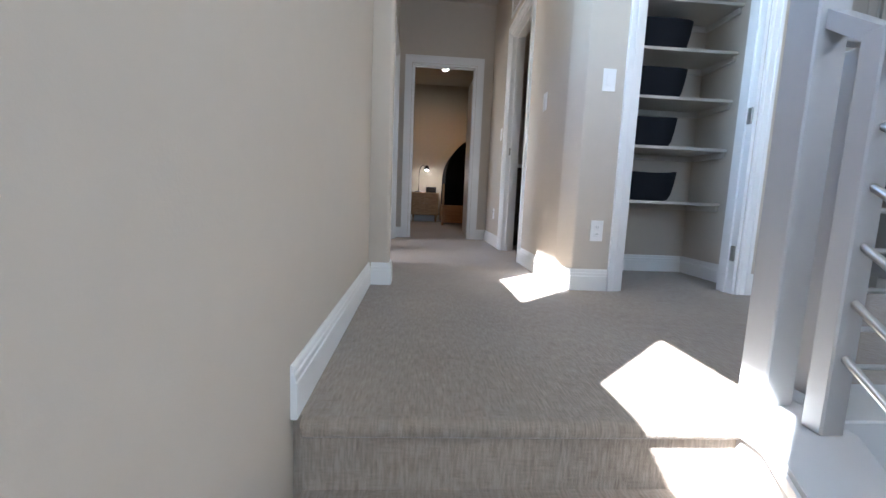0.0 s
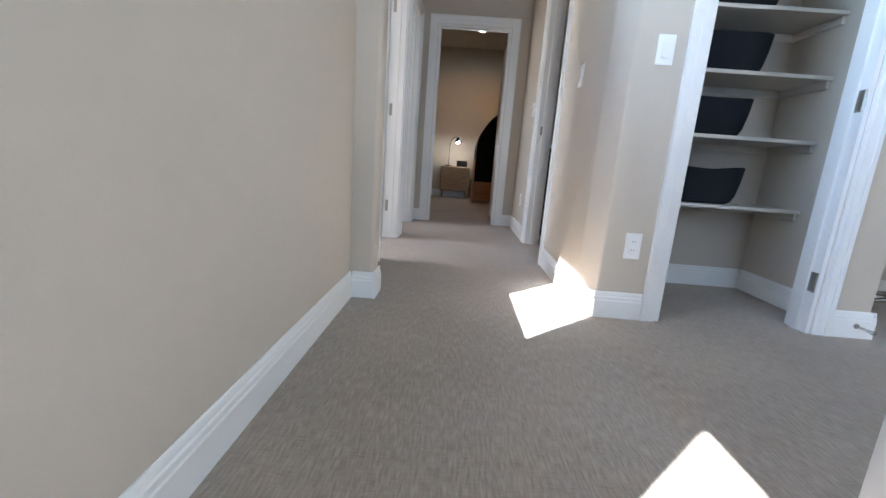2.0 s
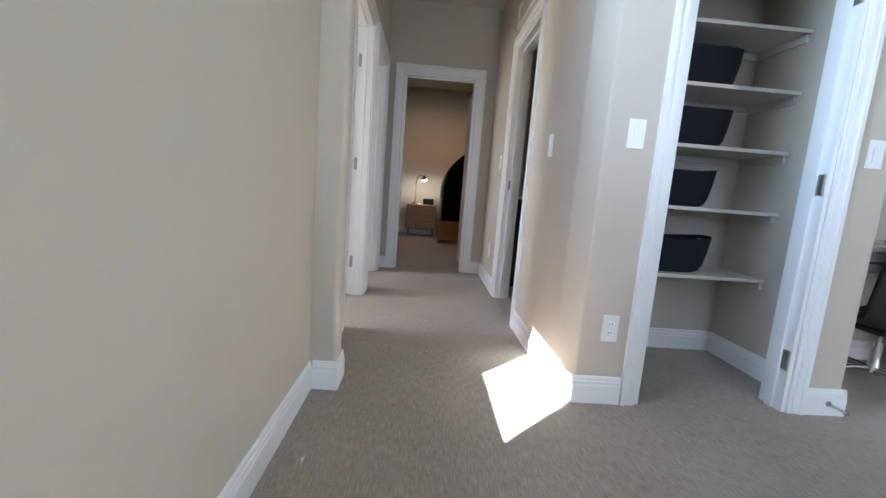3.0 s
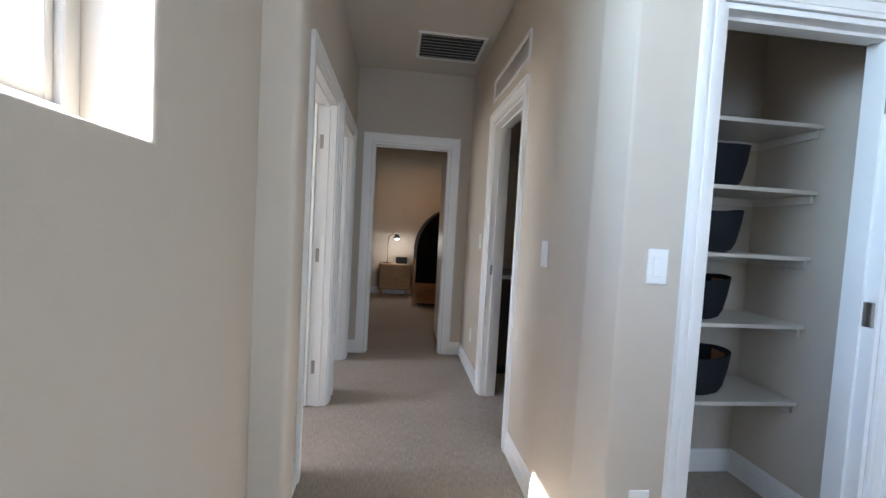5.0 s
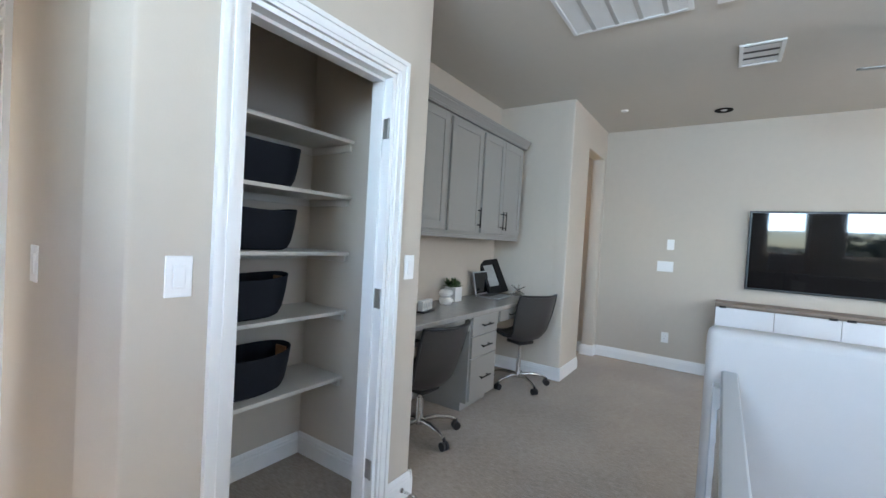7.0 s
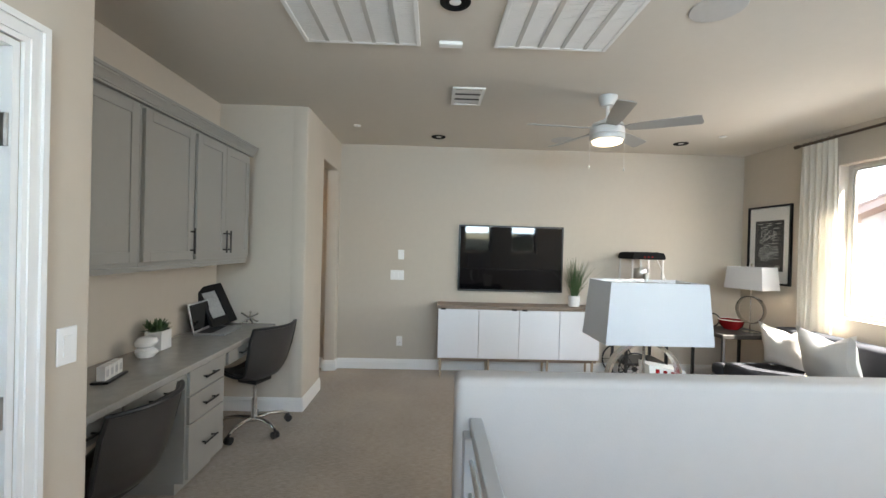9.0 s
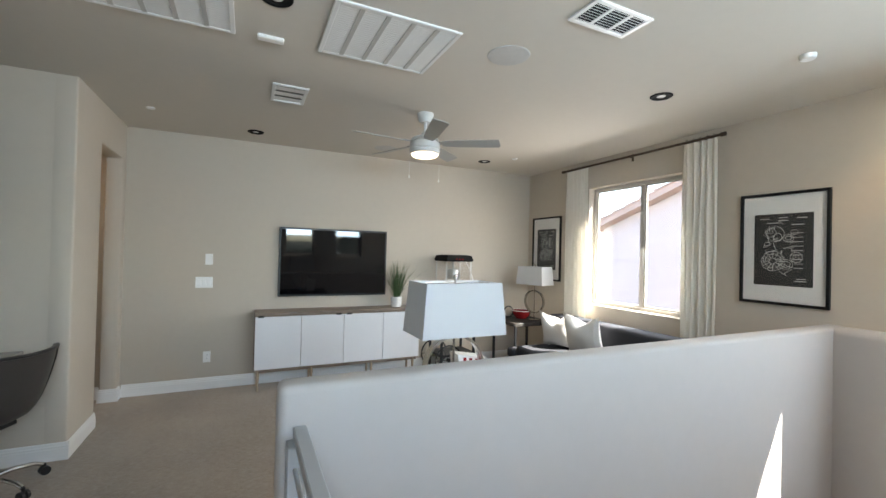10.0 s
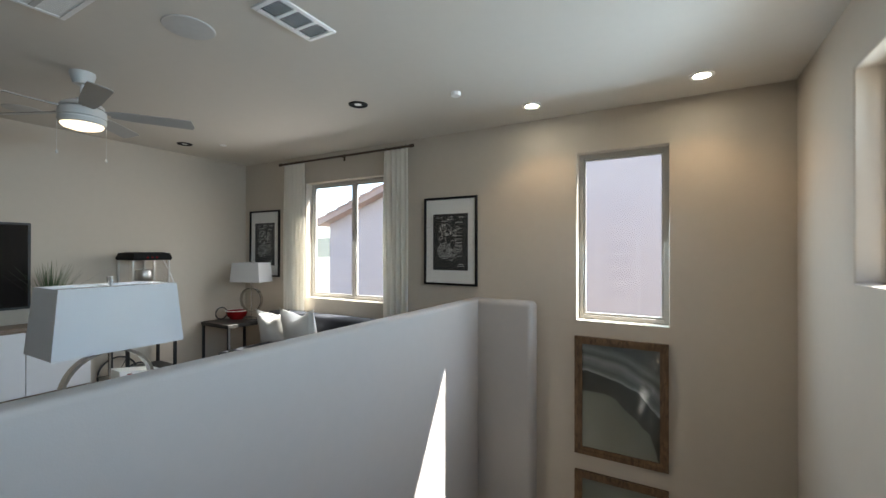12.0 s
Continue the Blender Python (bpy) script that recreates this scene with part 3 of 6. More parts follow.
# ---------- windows ----------
def window(name, label, axis, face, out, u0, u1, z0, z1, split=0.0):
    """A recessed vinyl window: face is the room side of its frame, out the way to the outside."""
    at = (face, (u0 + u1) / 2, z0) if axis == "x" else ((u0 + u1) / 2, face, z0)
    win = thing(name, label, "window", at, kind="structure")

    def bx(bm, ua, ub, za, zb, wa, wb, b=0.0):
        w0, w1 = sorted((face + out * wa, face + out * wb))
        if axis == "x":
            box(bm, w0, ua, za, w1, ub, zb, b)
        else:
            box(bm, ua, w0, za, ub, w1, zb, b)

    f = 0.038
    bm = bmesh.new()
    bx(bm, u0 + 0.001, u0 + f, z0 + 0.001, z1 - 0.001, 0, 0.06, 0.003)
    bx(bm, u1 - f, u1 - 0.001, z0 + 0.001, z1 - 0.001, 0, 0.06, 0.003)
    bx(bm, u0 + f, u1 - f, z0 + 0.001, z0 + f, 0, 0.06, 0.003)
    bx(bm, u0 + f, u1 - f, z1 - f, z1 - 0.001, 0, 0.06, 0.003)
    part("window_frame", bm, M_VINYL, win)
    lights = [(u0 + f, u1 - f)]
    if split:
        bm = bmesh.new()
        bx(bm, split - 0.022, split + 0.022, z0 + f, z1 - f, 0.004, 0.05, 0.003)
        part("meeting_rail", bm, M_VINYL, win)
        lights = [(u0 + f, split - 0.022), (split + 0.022, u1 - f)]
    for a, b in lights:
        bm = bmesh.new()
        for q in ((a, a + 0.018, z0 + f, z1 - f), (b - 0.018, b, z0 + f, z1 - f), (a + 0.018, b - 0.018, z0 + f, z0 + f + 0.018), (a + 0.018, b - 0.018, z1 - f - 0.018, z1 - f)):
            bx(bm, *q, 0.014, 0.04, 0.002)
        part("sash", bm, M_VINYL, win)
        bm = bmesh.new()
        bx(bm, a + 0.016, b - 0.016, z0 + f + 0.016, z1 - f - 0.016, 0.024, 0.028)
        pane = part("pane", bm, M_GLASS, win, "clear window pane")
        pane.visible_shadow = False
    return win


for i, (a, b) in enumerate(WIN_W):
    window("window_%d" % (i + 1), "high picture window in a deep painted recess", "x", -0.115, -1, a, b, SILL_W, HEAD_W)
window("window_4", "two-light sliding window behind cream curtains", "y", -2.67, -1, 3.62, 4.85, 0.94, 2.385, 4.14)
window("window_5", "tall fixed window over the stairwell", "y", -2.67, -1, 0.785, 1.495, 0.93, 2.385)


# ---------- doors ----------
def hinge(bm, axis, w, u, z, side):
    """A leaf of a hinge with its knuckle, let into a jamb."""
    if axis == "x":
        box(bm, w - 0.028, u - 0.003 * (side < 0), z - 0.045, w + 0.004, u + 0.003 * (side > 0), z + 0.045)
        cyl(bm, (w + 0.006, u + side * 0.004, z - 0.045), (w + 0.006, u + side * 0.004, z + 0.045), 0.006, n=8)
    else:
        box(bm, u - 0.003 * (side < 0), w - 0.004, z - 0.045, u + 0.003 * (side > 0), w + 0.028, z + 0.045)
        cyl(bm, (u + side * 0.004, w - 0.006, z - 0.045), (u + side * 0.004, w - 0.006, z + 0.045), 0.006, n=8)


def leaf(parent, x0, x1, y0, y1, wide, flip=False):
    """A two-panel white door leaf; wide: the axis along its width."""
    door = pbox("door_leaf", (x0, y0, 0.012, x1, y1, 2.015), M_TRIM, parent, 0.002)
    for za, zb in ((0.24, 0.90), (1.05, 1.86)):
        bm = bmesh.new()
        if wide == "x":
            for s, y in ((-1, y0), (1, y1)):
                box(bm, x0 + 0.12, min(y, y + s * 0.006), za, x1 - 0.12, max(y, y + s * 0.006), zb, 0.004)
        else:
            for s, x in ((-1, x0), (1, x1)):
                box(bm, min(x, x + s * 0.006), y0 + 0.12, za, max(x, x + s * 0.006), y1 - 0.12, zb, 0.004)
        part("panel", bm, M_TRIM, door)
    return door


d1 = thing("door_1", "white panel door standing open into a side room", "door", (-0.07, 3.6, 0), kind="structure")
casing("casing", "x", -0.01, 1, 3.21, 4.00, 2.04, d1)
lining("jamb", "x", -0.13, -0.01, 3.21, 4.00, 2.04, d1)
for hz in (0.27, 1.03, 1.78):
    bm = bmesh.new()
    hinge(bm, "x", -0.085, 3.981, hz, -1)
    part("hinge", bm, M_NICKEL, d1, "dull nickel hinge")
leaf(d1, -0.90, -0.132, 3.947, 3.980, "x")

d2 = thing("door_2", "white cased doorway with a strike plate on its jamb", "door", (-0.07, 4.6, 0), kind="structure")
casing("casing", "x", -0.01, 1, 4.25, 4.98, 2.04, d2)
lining("jamb", "x", -0.13, -0.01, 4.25, 4.98, 2.04, d2)
pbox("strike_plate", (-0.105, 4.957, 0.93, -0.065, 4.9615, 1.0), M_NICKEL, d2)
leaf(d2, -0.86, -0.14, 4.272, 4.305, "x")

d3 = thing("door_3", "white cased doorway into the dark bathroom", "door", (1.16, 3.84, 0), kind="structure")
casing("casing", "x", 1.10, -1, 3.475, 4.205, 2.04, d3)
lining("jamb", "x", 1.10, 1.22, 3.475, 4.205, 2.04, d3)
pbox("strike_plate", (1.125, 4.1815, 0.93, 1.175, 4.186, 1.0), M_NICKEL, d3)
leaf(d3, 1.235, 1.96, 3.425, 3.458, "x")

d4 = thing("door_4", "white cased doorway into the bedroom", "door", (0.527, 5.26, 0), kind="structure")
casing("casing", "y", 5.20, -1, 0.149, 0.905, 2.04, d4)
lining("jamb", "y", 5.20, 5.32, 0.149, 0.905, 2.04, d4)
pbox("strike_plate", (0.168, 5.235, 0.93, 0.1725, 5.285, 1.0), M_STEEL, d4)
leaf(d4, 0.912, 0.945, 5.34, 6.08, "y")

d5 = thing("door_5", "white cased closet doorway with empty hinges", "door", (1.78, 2.49, 0), kind="structure")
casing("casing", "y", 2.43, -1, 1.44, 2.152, 2.045, d5, 0.86)
lining("jamb", "y", 2.43, 2.555, 1.44, 2.152, 2.045, d5)
for hz in (0.24, 1.03, 1.80):
    bm = bmesh.new()
    hinge(bm, "y", 2.447, 2.134, hz, -1)
    part("hinge", bm, M_NICKEL, d5, "dull nickel hinge")

# transfer grille over the bathroom door
gr = thing("wall_grille", "white louvred transfer grille above the bathroom doorway", "vent", (1.10, 3.83, 2.21), kind="structure")
bm = bmesh.new()
for q in ((3.40, 4.26, 2.205, 2.228), (3.40, 4.26, 2.352, 2.375), (3.40, 3.425, 2.228, 2.352), (4.235, 4.26, 2.228, 2.352)):
    box(bm, 1.088, q[0], q[2], 1.0995, q[1], q[3], 0.002)
part("frame", bm, M_PLASTIC, gr)
for k in range(7):
    bm = bmesh.new()
    prism(bm, [(1.0915, 2.232 + k * 0.0172), (1.0925, 2.231 + k * 0.0172), (1.0990, 2.244 + k * 0.0172), (1.0980, 2.245 + k * 0.0172)], "y", 3.425, 4.235)
    part("slat", bm, M_PLASTIC, gr)


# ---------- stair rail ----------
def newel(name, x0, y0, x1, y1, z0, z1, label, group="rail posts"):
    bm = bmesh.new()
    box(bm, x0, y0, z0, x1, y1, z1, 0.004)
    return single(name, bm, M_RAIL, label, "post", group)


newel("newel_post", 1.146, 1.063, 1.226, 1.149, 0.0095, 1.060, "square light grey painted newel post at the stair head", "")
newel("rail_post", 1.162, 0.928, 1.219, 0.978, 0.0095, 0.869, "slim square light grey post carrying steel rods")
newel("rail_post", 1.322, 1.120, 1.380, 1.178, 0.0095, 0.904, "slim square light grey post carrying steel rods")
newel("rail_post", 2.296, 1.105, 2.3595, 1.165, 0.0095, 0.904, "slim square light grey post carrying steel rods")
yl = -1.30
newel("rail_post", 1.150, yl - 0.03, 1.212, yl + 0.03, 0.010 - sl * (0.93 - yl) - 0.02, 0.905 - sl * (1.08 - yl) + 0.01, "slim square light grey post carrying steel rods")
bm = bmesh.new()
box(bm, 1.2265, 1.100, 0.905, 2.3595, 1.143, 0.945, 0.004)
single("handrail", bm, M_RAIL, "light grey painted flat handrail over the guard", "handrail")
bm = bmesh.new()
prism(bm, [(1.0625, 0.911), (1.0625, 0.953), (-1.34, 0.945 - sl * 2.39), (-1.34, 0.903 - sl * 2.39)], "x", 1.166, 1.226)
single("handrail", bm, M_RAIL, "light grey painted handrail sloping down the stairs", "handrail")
for k in range(8):
    bm = bmesh.new()
    cyl(bm, (1.381, 1.14, 0.085 + 0.1065 * k), (2.295, 1.14, 0.085 + 0.1065 * k), 0.0075, n=12)
    single("guard_rod", bm, M_STEEL, "horizontal brushed steel rod of the guard rail", "rail rod", "guard rods")
for k in range(6):
    z = 0.190 + 0.1217 * k
    bm = bmesh.new()
    cyl(bm, (1.190, 0.929, z), (1.190, yl + 0.03, z - sl * (0.929 - yl - 0.03)), 0.0085, n=12)
    single("stair_rod", bm, M_STEEL, "sloping brushed steel rod of the stair rail", "rail rod", "stair rods")


# ---------- outside ----------
bm = bmesh.new()
box(bm, -900, -900, -6.4, 900, 900, -6.2)
single("ground", bm, M_GROUND, "dry bare ground spreading to the horizon", "ground", kind="structure")
bm = bmesh.new()
rng = random.Random(4)
ring = []
for k in range(73):
    a = 2 * math.pi * k / 72
    h = 27 + 8 * math.sin(a * 5 + 1) + 6 * math.sin(a * 11) + rng.uniform(-2, 2)
    ring.append((bm.verts.new((520 * math.cos(a), 520 * math.sin(a), -7)), bm.verts.new((640 * math.cos(a), 640 * math.sin(a), h))))
for p, q in zip(ring, ring[1:]):
    bm.faces.new((p[0], q[0], q[1], p[1]))
single("backdrop", bm, M_HILL, "low scrub hills on the horizon", "hills", kind="structure")

house = thing("neighbour_house", "pale pinkish stucco house with a clay tile gable roof", "house", (2.0, -8.0, -6.2))
bm = bmesh.new()
prism(bm, [(-6.8, -6.2), (8.25, -6.2), (8.25, 2.19), (0.8, 4.79), (-6.8, 2.14)], "y", -12.5, -6.4)
part("wall", bm, M_STUCCO, house)
for s in (-1, 1):
    bm = bmesh.new()
    a, b = (0.8, 4.80), (0.8 + s * 7.65, 4.80 - 7.65 * 0.349)
    prism(bm, [a, b, (b[0], b[1] + 0.14), (a[0], a[1] + 0.14)], "y", -12.9, -6.15)
    roof = part("roof", bm, M_TILE, house, "clay tile roof slope")
    for c in range(22):
        t = c / 22
        bm = bmesh.new()
        xa, za = a[0] + (b[0] - a[0]) * t, a[1] + (b[1] - a[1]) * t + 0.14
        xb, zb = a[0] + (b[0] - a[0]) * (t + 1 / 22), a[1] + (b[1] - a[1]) * (t + 1 / 22) + 0.14
        prism(bm, [(xa, za - 0.01), (xb, zb - 0.01), (xb, zb + 0.05), (xa, za + 0.015)], "y", -12.9, -6.13)
        part("tile_course", bm, M_TILE, roof)


M_FARWALL = mat("far_stucco", (0.42, 0.36, 0.29), 0.9, var=0.1, scale=0.6)
M_FARLEAF = mat("far_tree_leaf", (0.045, 0.062, 0.028), 0.8, var=0.4, scale=1.5)
M_BARK = mat("tree_bark", (0.09, 0.065, 0.045), 0.9, var=0.3, scale=4)


def far_house(x, y, wide, deep, eave, ridge):
    """A tract house seen far off: stucco walls, a gabled tile roof and two dark windows."""
    ob = thing("far_house", "tan stucco house with a clay tile roof down the hill", "house", (x, y, -6.2), "houses down the hill")
    bm = bmesh.new()
    prism(bm, [(y - wide / 2, -6.2), (y + wide / 2, -6.2), (y + wide / 2, eave), (y, ridge), (y - wide / 2, eave)], "x", x - deep, x)
    part("wall", bm, M_FARWALL, ob)
    for sg in (-1, 1):
        bm = bmesh.new()
        run, fall = wide / 2 + 0.5, (ridge - eave) * (wide / 2 + 0.5) / (wide / 2)
        prism(bm, [(y, ridge + 0.02), (y + sg * run, ridge - fall + 0.02), (y + sg * run, ridge - fall + 0.22), (y, ridge + 0.22)], "x", x - deep - 0.4, x + 0.4)
        part("roof", bm, M_TILE, ob)
    for wy in (-0.25, 0.25):
        pbox("window", (x + 0.002, y + wide * wy - 0.7, eave - 2.0, x + 0.06, y + wide * wy + 0.7, eave - 0.7), M_DARKHOLE, ob)


def far_tree(x, y, h, seed):
    """A broad tree: tapered trunk, forking limbs and a crown of small leaf clumps."""
    r = random.Random(seed)
    ob = thing("far_tree", "dark green broadleaf tree between the houses", "tree", (x, y, -6.2), "trees down the hill")
    bm = bmesh.new()
    cyl(bm, (x, y, -6.2), (x, y, -6.2 + h * 0.45), 0.26, 0.14, n=8)
    tips = []
    for k in range(6):
        t = 2 * math.pi * k / 6 + r.uniform(-0.4, 0.4)
        tip = Vector((x + math.cos(t) * h * 0.24, y + math.sin(t) * h * 0.24, -6.2 + h * r.uniform(0.6, 0.85)))
        cyl(bm, (x, y, -6.2 + h * 0.40), tip, 0.11, 0.03, n=6)
        tips.append(tip)
    part("trunk", bm, M_BARK, ob)
    bm = bmesh.new()
    for k in range(420):
        c = r.choice(tips)
        p = c + Vector((r.gauss(0, 1), r.gauss(0, 1), r.gauss(0, 0.8))) * h * 0.085
        e = [Vector((r.uniform(-1, 1), r.uniform(-1, 1), r.uniform(-1, 1))).normalized() * h * r.uniform(0.025, 0.05) for _ in range(2)]
        bm.faces.new([bm.verts.new(p + q) for q in (e[0], e[1], -e[0], -e[1])])
    part("crown", bm, M_FARLEAF, ob, smooth=False)


for hx, hy, hw_, hr in ((-46, -14, 13, 0.4), (-50, 4, 12, -0.2), (-44, 22, 14, 0.2), (-62, -30, 13, 0.6), (-66, -6, 14, 0.9), (-64, 14, 12, 0.5), (-70, 36, 14, 1.0)):
    far_house(hx, hy, hw_, 9.0, hr - 2.4, hr)
for k, (tx, ty, th) in enumerate(((-40, -5, 8.2), (-41, 12.5, 9.0), (-56, -20, 10.2), (-57, 24, 9.8), (-58, 9, 9.2), (-38, -24, 8.4), (-75, 2, 11.5), (-78, 22, 12.0), (-76, -18, 11.8))):
    far_tree(tx, ty, th * 1.05, 60 + k)


# ---------- small fixtures ----------
def plate(axis, face, out, u, z, kind, gangs=1):
    """A cover plate with its rocker or sockets, centred at u, z."""
    w, h = 0.072 + 0.046 * (gangs - 1), 0.118
    at = (face, u, z) if axis == "x" else (u, face, z)
    names = {"switch": ("wall_switch", "white rocker light switch on the wall", "switch"),
             "outlet": ("wall_outlet", "white duplex power outlet on the wall", "outlet"),
             "blank": ("wall_control", "small white control plate on the wall", "switch")}
    n, label, cat = names[kind]
    ob = thing(n, label, cat, at, "wall plates")

    def bx(ua, ub, za, zb, d, b, name, m=M_PLASTIC):
        bm = bmesh.new()
        w0, w1 = sorted((face + out * 0.0005, face + out * d))
        if axis == "x":
            box(bm, w0, u + ua, z + za, w1, u + ub, z + zb, b)
        else:
            box(bm, u + ua, w0, z + za, u + ub, w1, z + zb, b)
        part(name, bm, m, ob)

    bx(-w / 2, w / 2, -h / 2, h / 2, 0.006, 0.002, "cover")
    for g in range(gangs):
        c = (g - (gangs - 1) / 2) * 0.046
        if kind == "switch":
            bx(c - 0.0165, c + 0.0165, -0.033, 0.033, 0.0095, 0.0015, "rocker")
        elif kind == "outlet":
            for s in (-1, 1):
                bx(c - 0.0165, c + 0.0165, s * 0.02 - 0.014, s * 0.02 + 0.014, 0.0085, 0.003, "socket")
                for q in (-0.006, 0.005):
                    bx(c + q, c + q + 0.002, s * 0.02 - 0.003, s * 0.02 + 0.006, 0.0088, 0, "slot", M_DARKHOLE)
    return ob


plate("y", 2.43, -1, 1.281, 1.170, "switch")
plate("y", 2.43, -1, 1.283, 0.345, "outlet")
plate("y", 2.43, -1, 2.315, 1.171, "switch")
plate("x", 1.10, -1, 2.985, 1.165, "switch")
plate("x", 1.10, -1, 4.47, 1.165, "switch")
plate("x", 1.10, -1, 4.66, 0.345, "outlet")
plate("x", 6.065, -1, 1.664, 1.40, "blank")
plate("x", 6.065, -1, 1.705, 1.15, "switch", 3)
plate("x", 6.065, -1, 1.66, 0.345, "outlet")


def ceiling_register(x0, y0, x1, y1, panes, along, label, slat_n, dark=True, name="ceiling_vent", wide=0.006):
    """A framed grille under the ceiling, with bars between its panes and fine slats."""
    ob = thing(name, label, "vent", ((x0 + x1) / 2, (y0 + y1) / 2, CEIL), "ceiling vents")
    z0, z1, f = CEIL - 0.012, CEIL - 0.0005, 0.026
    bm = bmesh.new()
    for q in ((x0, y0, x1, y0 + f), (x0, y1 - f, x1, y1), (x0, y0 + f, x0 + f, y1 - f), (x1 - f, y0 + f, x1, y1 - f)):
        box(bm, q[0], q[1], z0, q[2], q[3], z1, 0.003)
    part("frame", bm, M_PLASTIC, ob)
    # dark sheet in place of a duct's shade, the ceiling is not cut
    pbox("backing", (x0 + f, y0 + f, CEIL - 0.003, x1 - f, y1 - f, CEIL - 0.0008), (M_DUCT_SHADE if wide > 0.01 else M_DARKHOLE) if dark else M_DUCT_SHADE, ob)
    for k in range(1, panes):
        if along == "x":
            v = y0 + (y1 - y0) * k / panes
            pbox("bar", (x0 + f, v - (0.008 if dark else 0.012), z0 + 0.001, x1 - f, v + (0.008 if dark else 0.012), z1 - 0.004), M_PLASTIC if dark else M_VENTBAR_SHADED, ob)
        else:
            v = x0 + (x1 - x0) * k / panes
            pbox("bar", (v - 0.008, y0 + f, z0 + 0.001, v + 0.008, y1 - f, z1 - 0.004), M_PLASTIC, ob)
    if slat_n:
        for k in range(slat_n):
            bm = bmesh.new()
            if along == "x":
                v = x0 + f + (x1 - x0 - 2 * f) * (k + 0.5) / slat_n
                if dark:
                    prism(bm, [(v - wide, CEIL - 0.0105), (v - wide + 0.001, CEIL - 0.0115), (v + wide, CEIL - 0.0045), (v + wide - 0.001, CEIL - 0.0035)], "y", y0 + f, y1 - f)
                else:
                    prism(bm, [(v - 0.0078, CEIL - 0.0065), (v + 0.0078, CEIL - 0.0082), (v + 0.0078, CEIL - 0.0070), (v - 0.0078, CEIL - 0.0053)], "y", y0 + f, y1 - f)
            else:
                v = y0 + f + (y1 - y0 - 2 * f) * (k + 0.5) / slat_n
                prism(bm, [(v - 0.006, CEIL - 0.0095), (v - 0.005, CEIL - 0.0105), (v + 0.006, CEIL - 0.004), (v + 0.005, CEIL - 0.003)], "x", x0 + f, x1 - f)
            part("slat", bm, M_PLASTIC, ob)
    return ob


ceiling_register(2.915, 1.385, 3.50, 2.075, 5, "x", "large white return air grille with five panes", 25, False)
ceiling_register(2.905, 0.265, 3.485, 0.945, 5, "x", "large white return air grille with five panes", 25, False)
ceiling_register(4.135, 0.907, 4.515, 1.160, 1, "x", "white supply air register with three wide blades", 3, wide=0.046)
ceiling_register(2.340, -0.518, 2.543, -0.138, 3, "x", "white supply air register with three dark panes", 8)
ceiling_register(0.505, 4.350, 1.045, 4.845, 1, "y", "white hallway ceiling vent with dark gaps between slats", 8)


def can_fixture(x, y, lit):
    ob = thing("recessed_light", "lit recessed can light with a white trim ring" if lit else "unlit recessed can light with a black trim ring", "light", (x, y, CEIL), "recessed lights")
    bm = bmesh.new()
    lathe(bm, [(0.050, -0.001), (0.054, -0.007), (0.072, -0.009), (0.078, -0.004), (0.078, -0.0008)], (x, y, CEIL), 28)
    part("trim_ring", bm, M_PLASTIC if lit else M_CANBLACK, ob)
    bm = bmesh.new()
    lathe(bm, [(0.0005, -0.0030), (0.050, -0.0030), (0.050, -0.0010)], (x, y, CEIL), 28)
    part("lens", bm, M_BULB if lit else M_CANBLACK, ob)
    if not lit:
        bm = bmesh.new()
        lathe(bm, [(0.0005, -0.0075), (0.022, -0.0065), (0.030, -0.0034)], (x, y, CEIL), 20)
        part("bulb", bm, M_CERAMIC, ob, "unlit frosted bulb")


# the last fixture, in the passage, is unseen and added with its lamp
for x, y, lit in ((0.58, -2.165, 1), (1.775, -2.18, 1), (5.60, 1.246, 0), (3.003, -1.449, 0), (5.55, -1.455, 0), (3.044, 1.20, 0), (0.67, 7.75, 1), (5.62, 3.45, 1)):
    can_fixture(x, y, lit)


def ceiling_disc(name, x, y, r, h, label, category, m=M_PLASTIC):
    bm = bmesh.new()
    lathe(bm, [(0.0005, -h), (r * 0.86, -h), (r * 0.97, -h * 0.75), (r, -0.0008)], (x, y, CEIL), 32)
    single(name, bm, m, label, category)


M_SPK = mat("speaker_cloth", (0.52, 0.51, 0.49), 0.9, var=0.05, scale=90, bump=0.3, bump_scale=400)
ceiling_disc("ceiling_speaker", 3.008, -0.10, 0.128, 0.007, "round light grey ceiling speaker grille", "speaker", M_SPK)
ceiling_disc("ceiling_speaker", 5.56, -0.13, 0.128, 0.007, "round light grey ceiling speaker grille", "speaker", M_SPK)
ceiling_disc("smoke_detector", 2.186, -1.616, 0.040, 0.028, "small white round smoke detector on the ceiling", "detector")
ceiling_disc("smoke_detector", 0.62, 3.55, 0.06, 0.035, "small white round smoke detector on the hall ceiling", "detector")
ceiling_disc("fire_sprinkler", 5.253, 2.084, 0.035, 0.012, "small white sprinkler cap on the ceiling", "sprinkler")
ceiling_disc("fire_sprinkler", 5.218, -1.698, 0.035, 0.012, "small white sprinkler cap on the ceiling", "sprinkler")
bm = bmesh.new()
box(bm, 3.432, 1.135, CEIL - 0.022, 3.487, 1.275, CEIL - 0.0008, 0.006)
single("ceiling_sensor", bm, M_PLASTIC, "small white rectangular sensor box on the ceiling", "sensor")

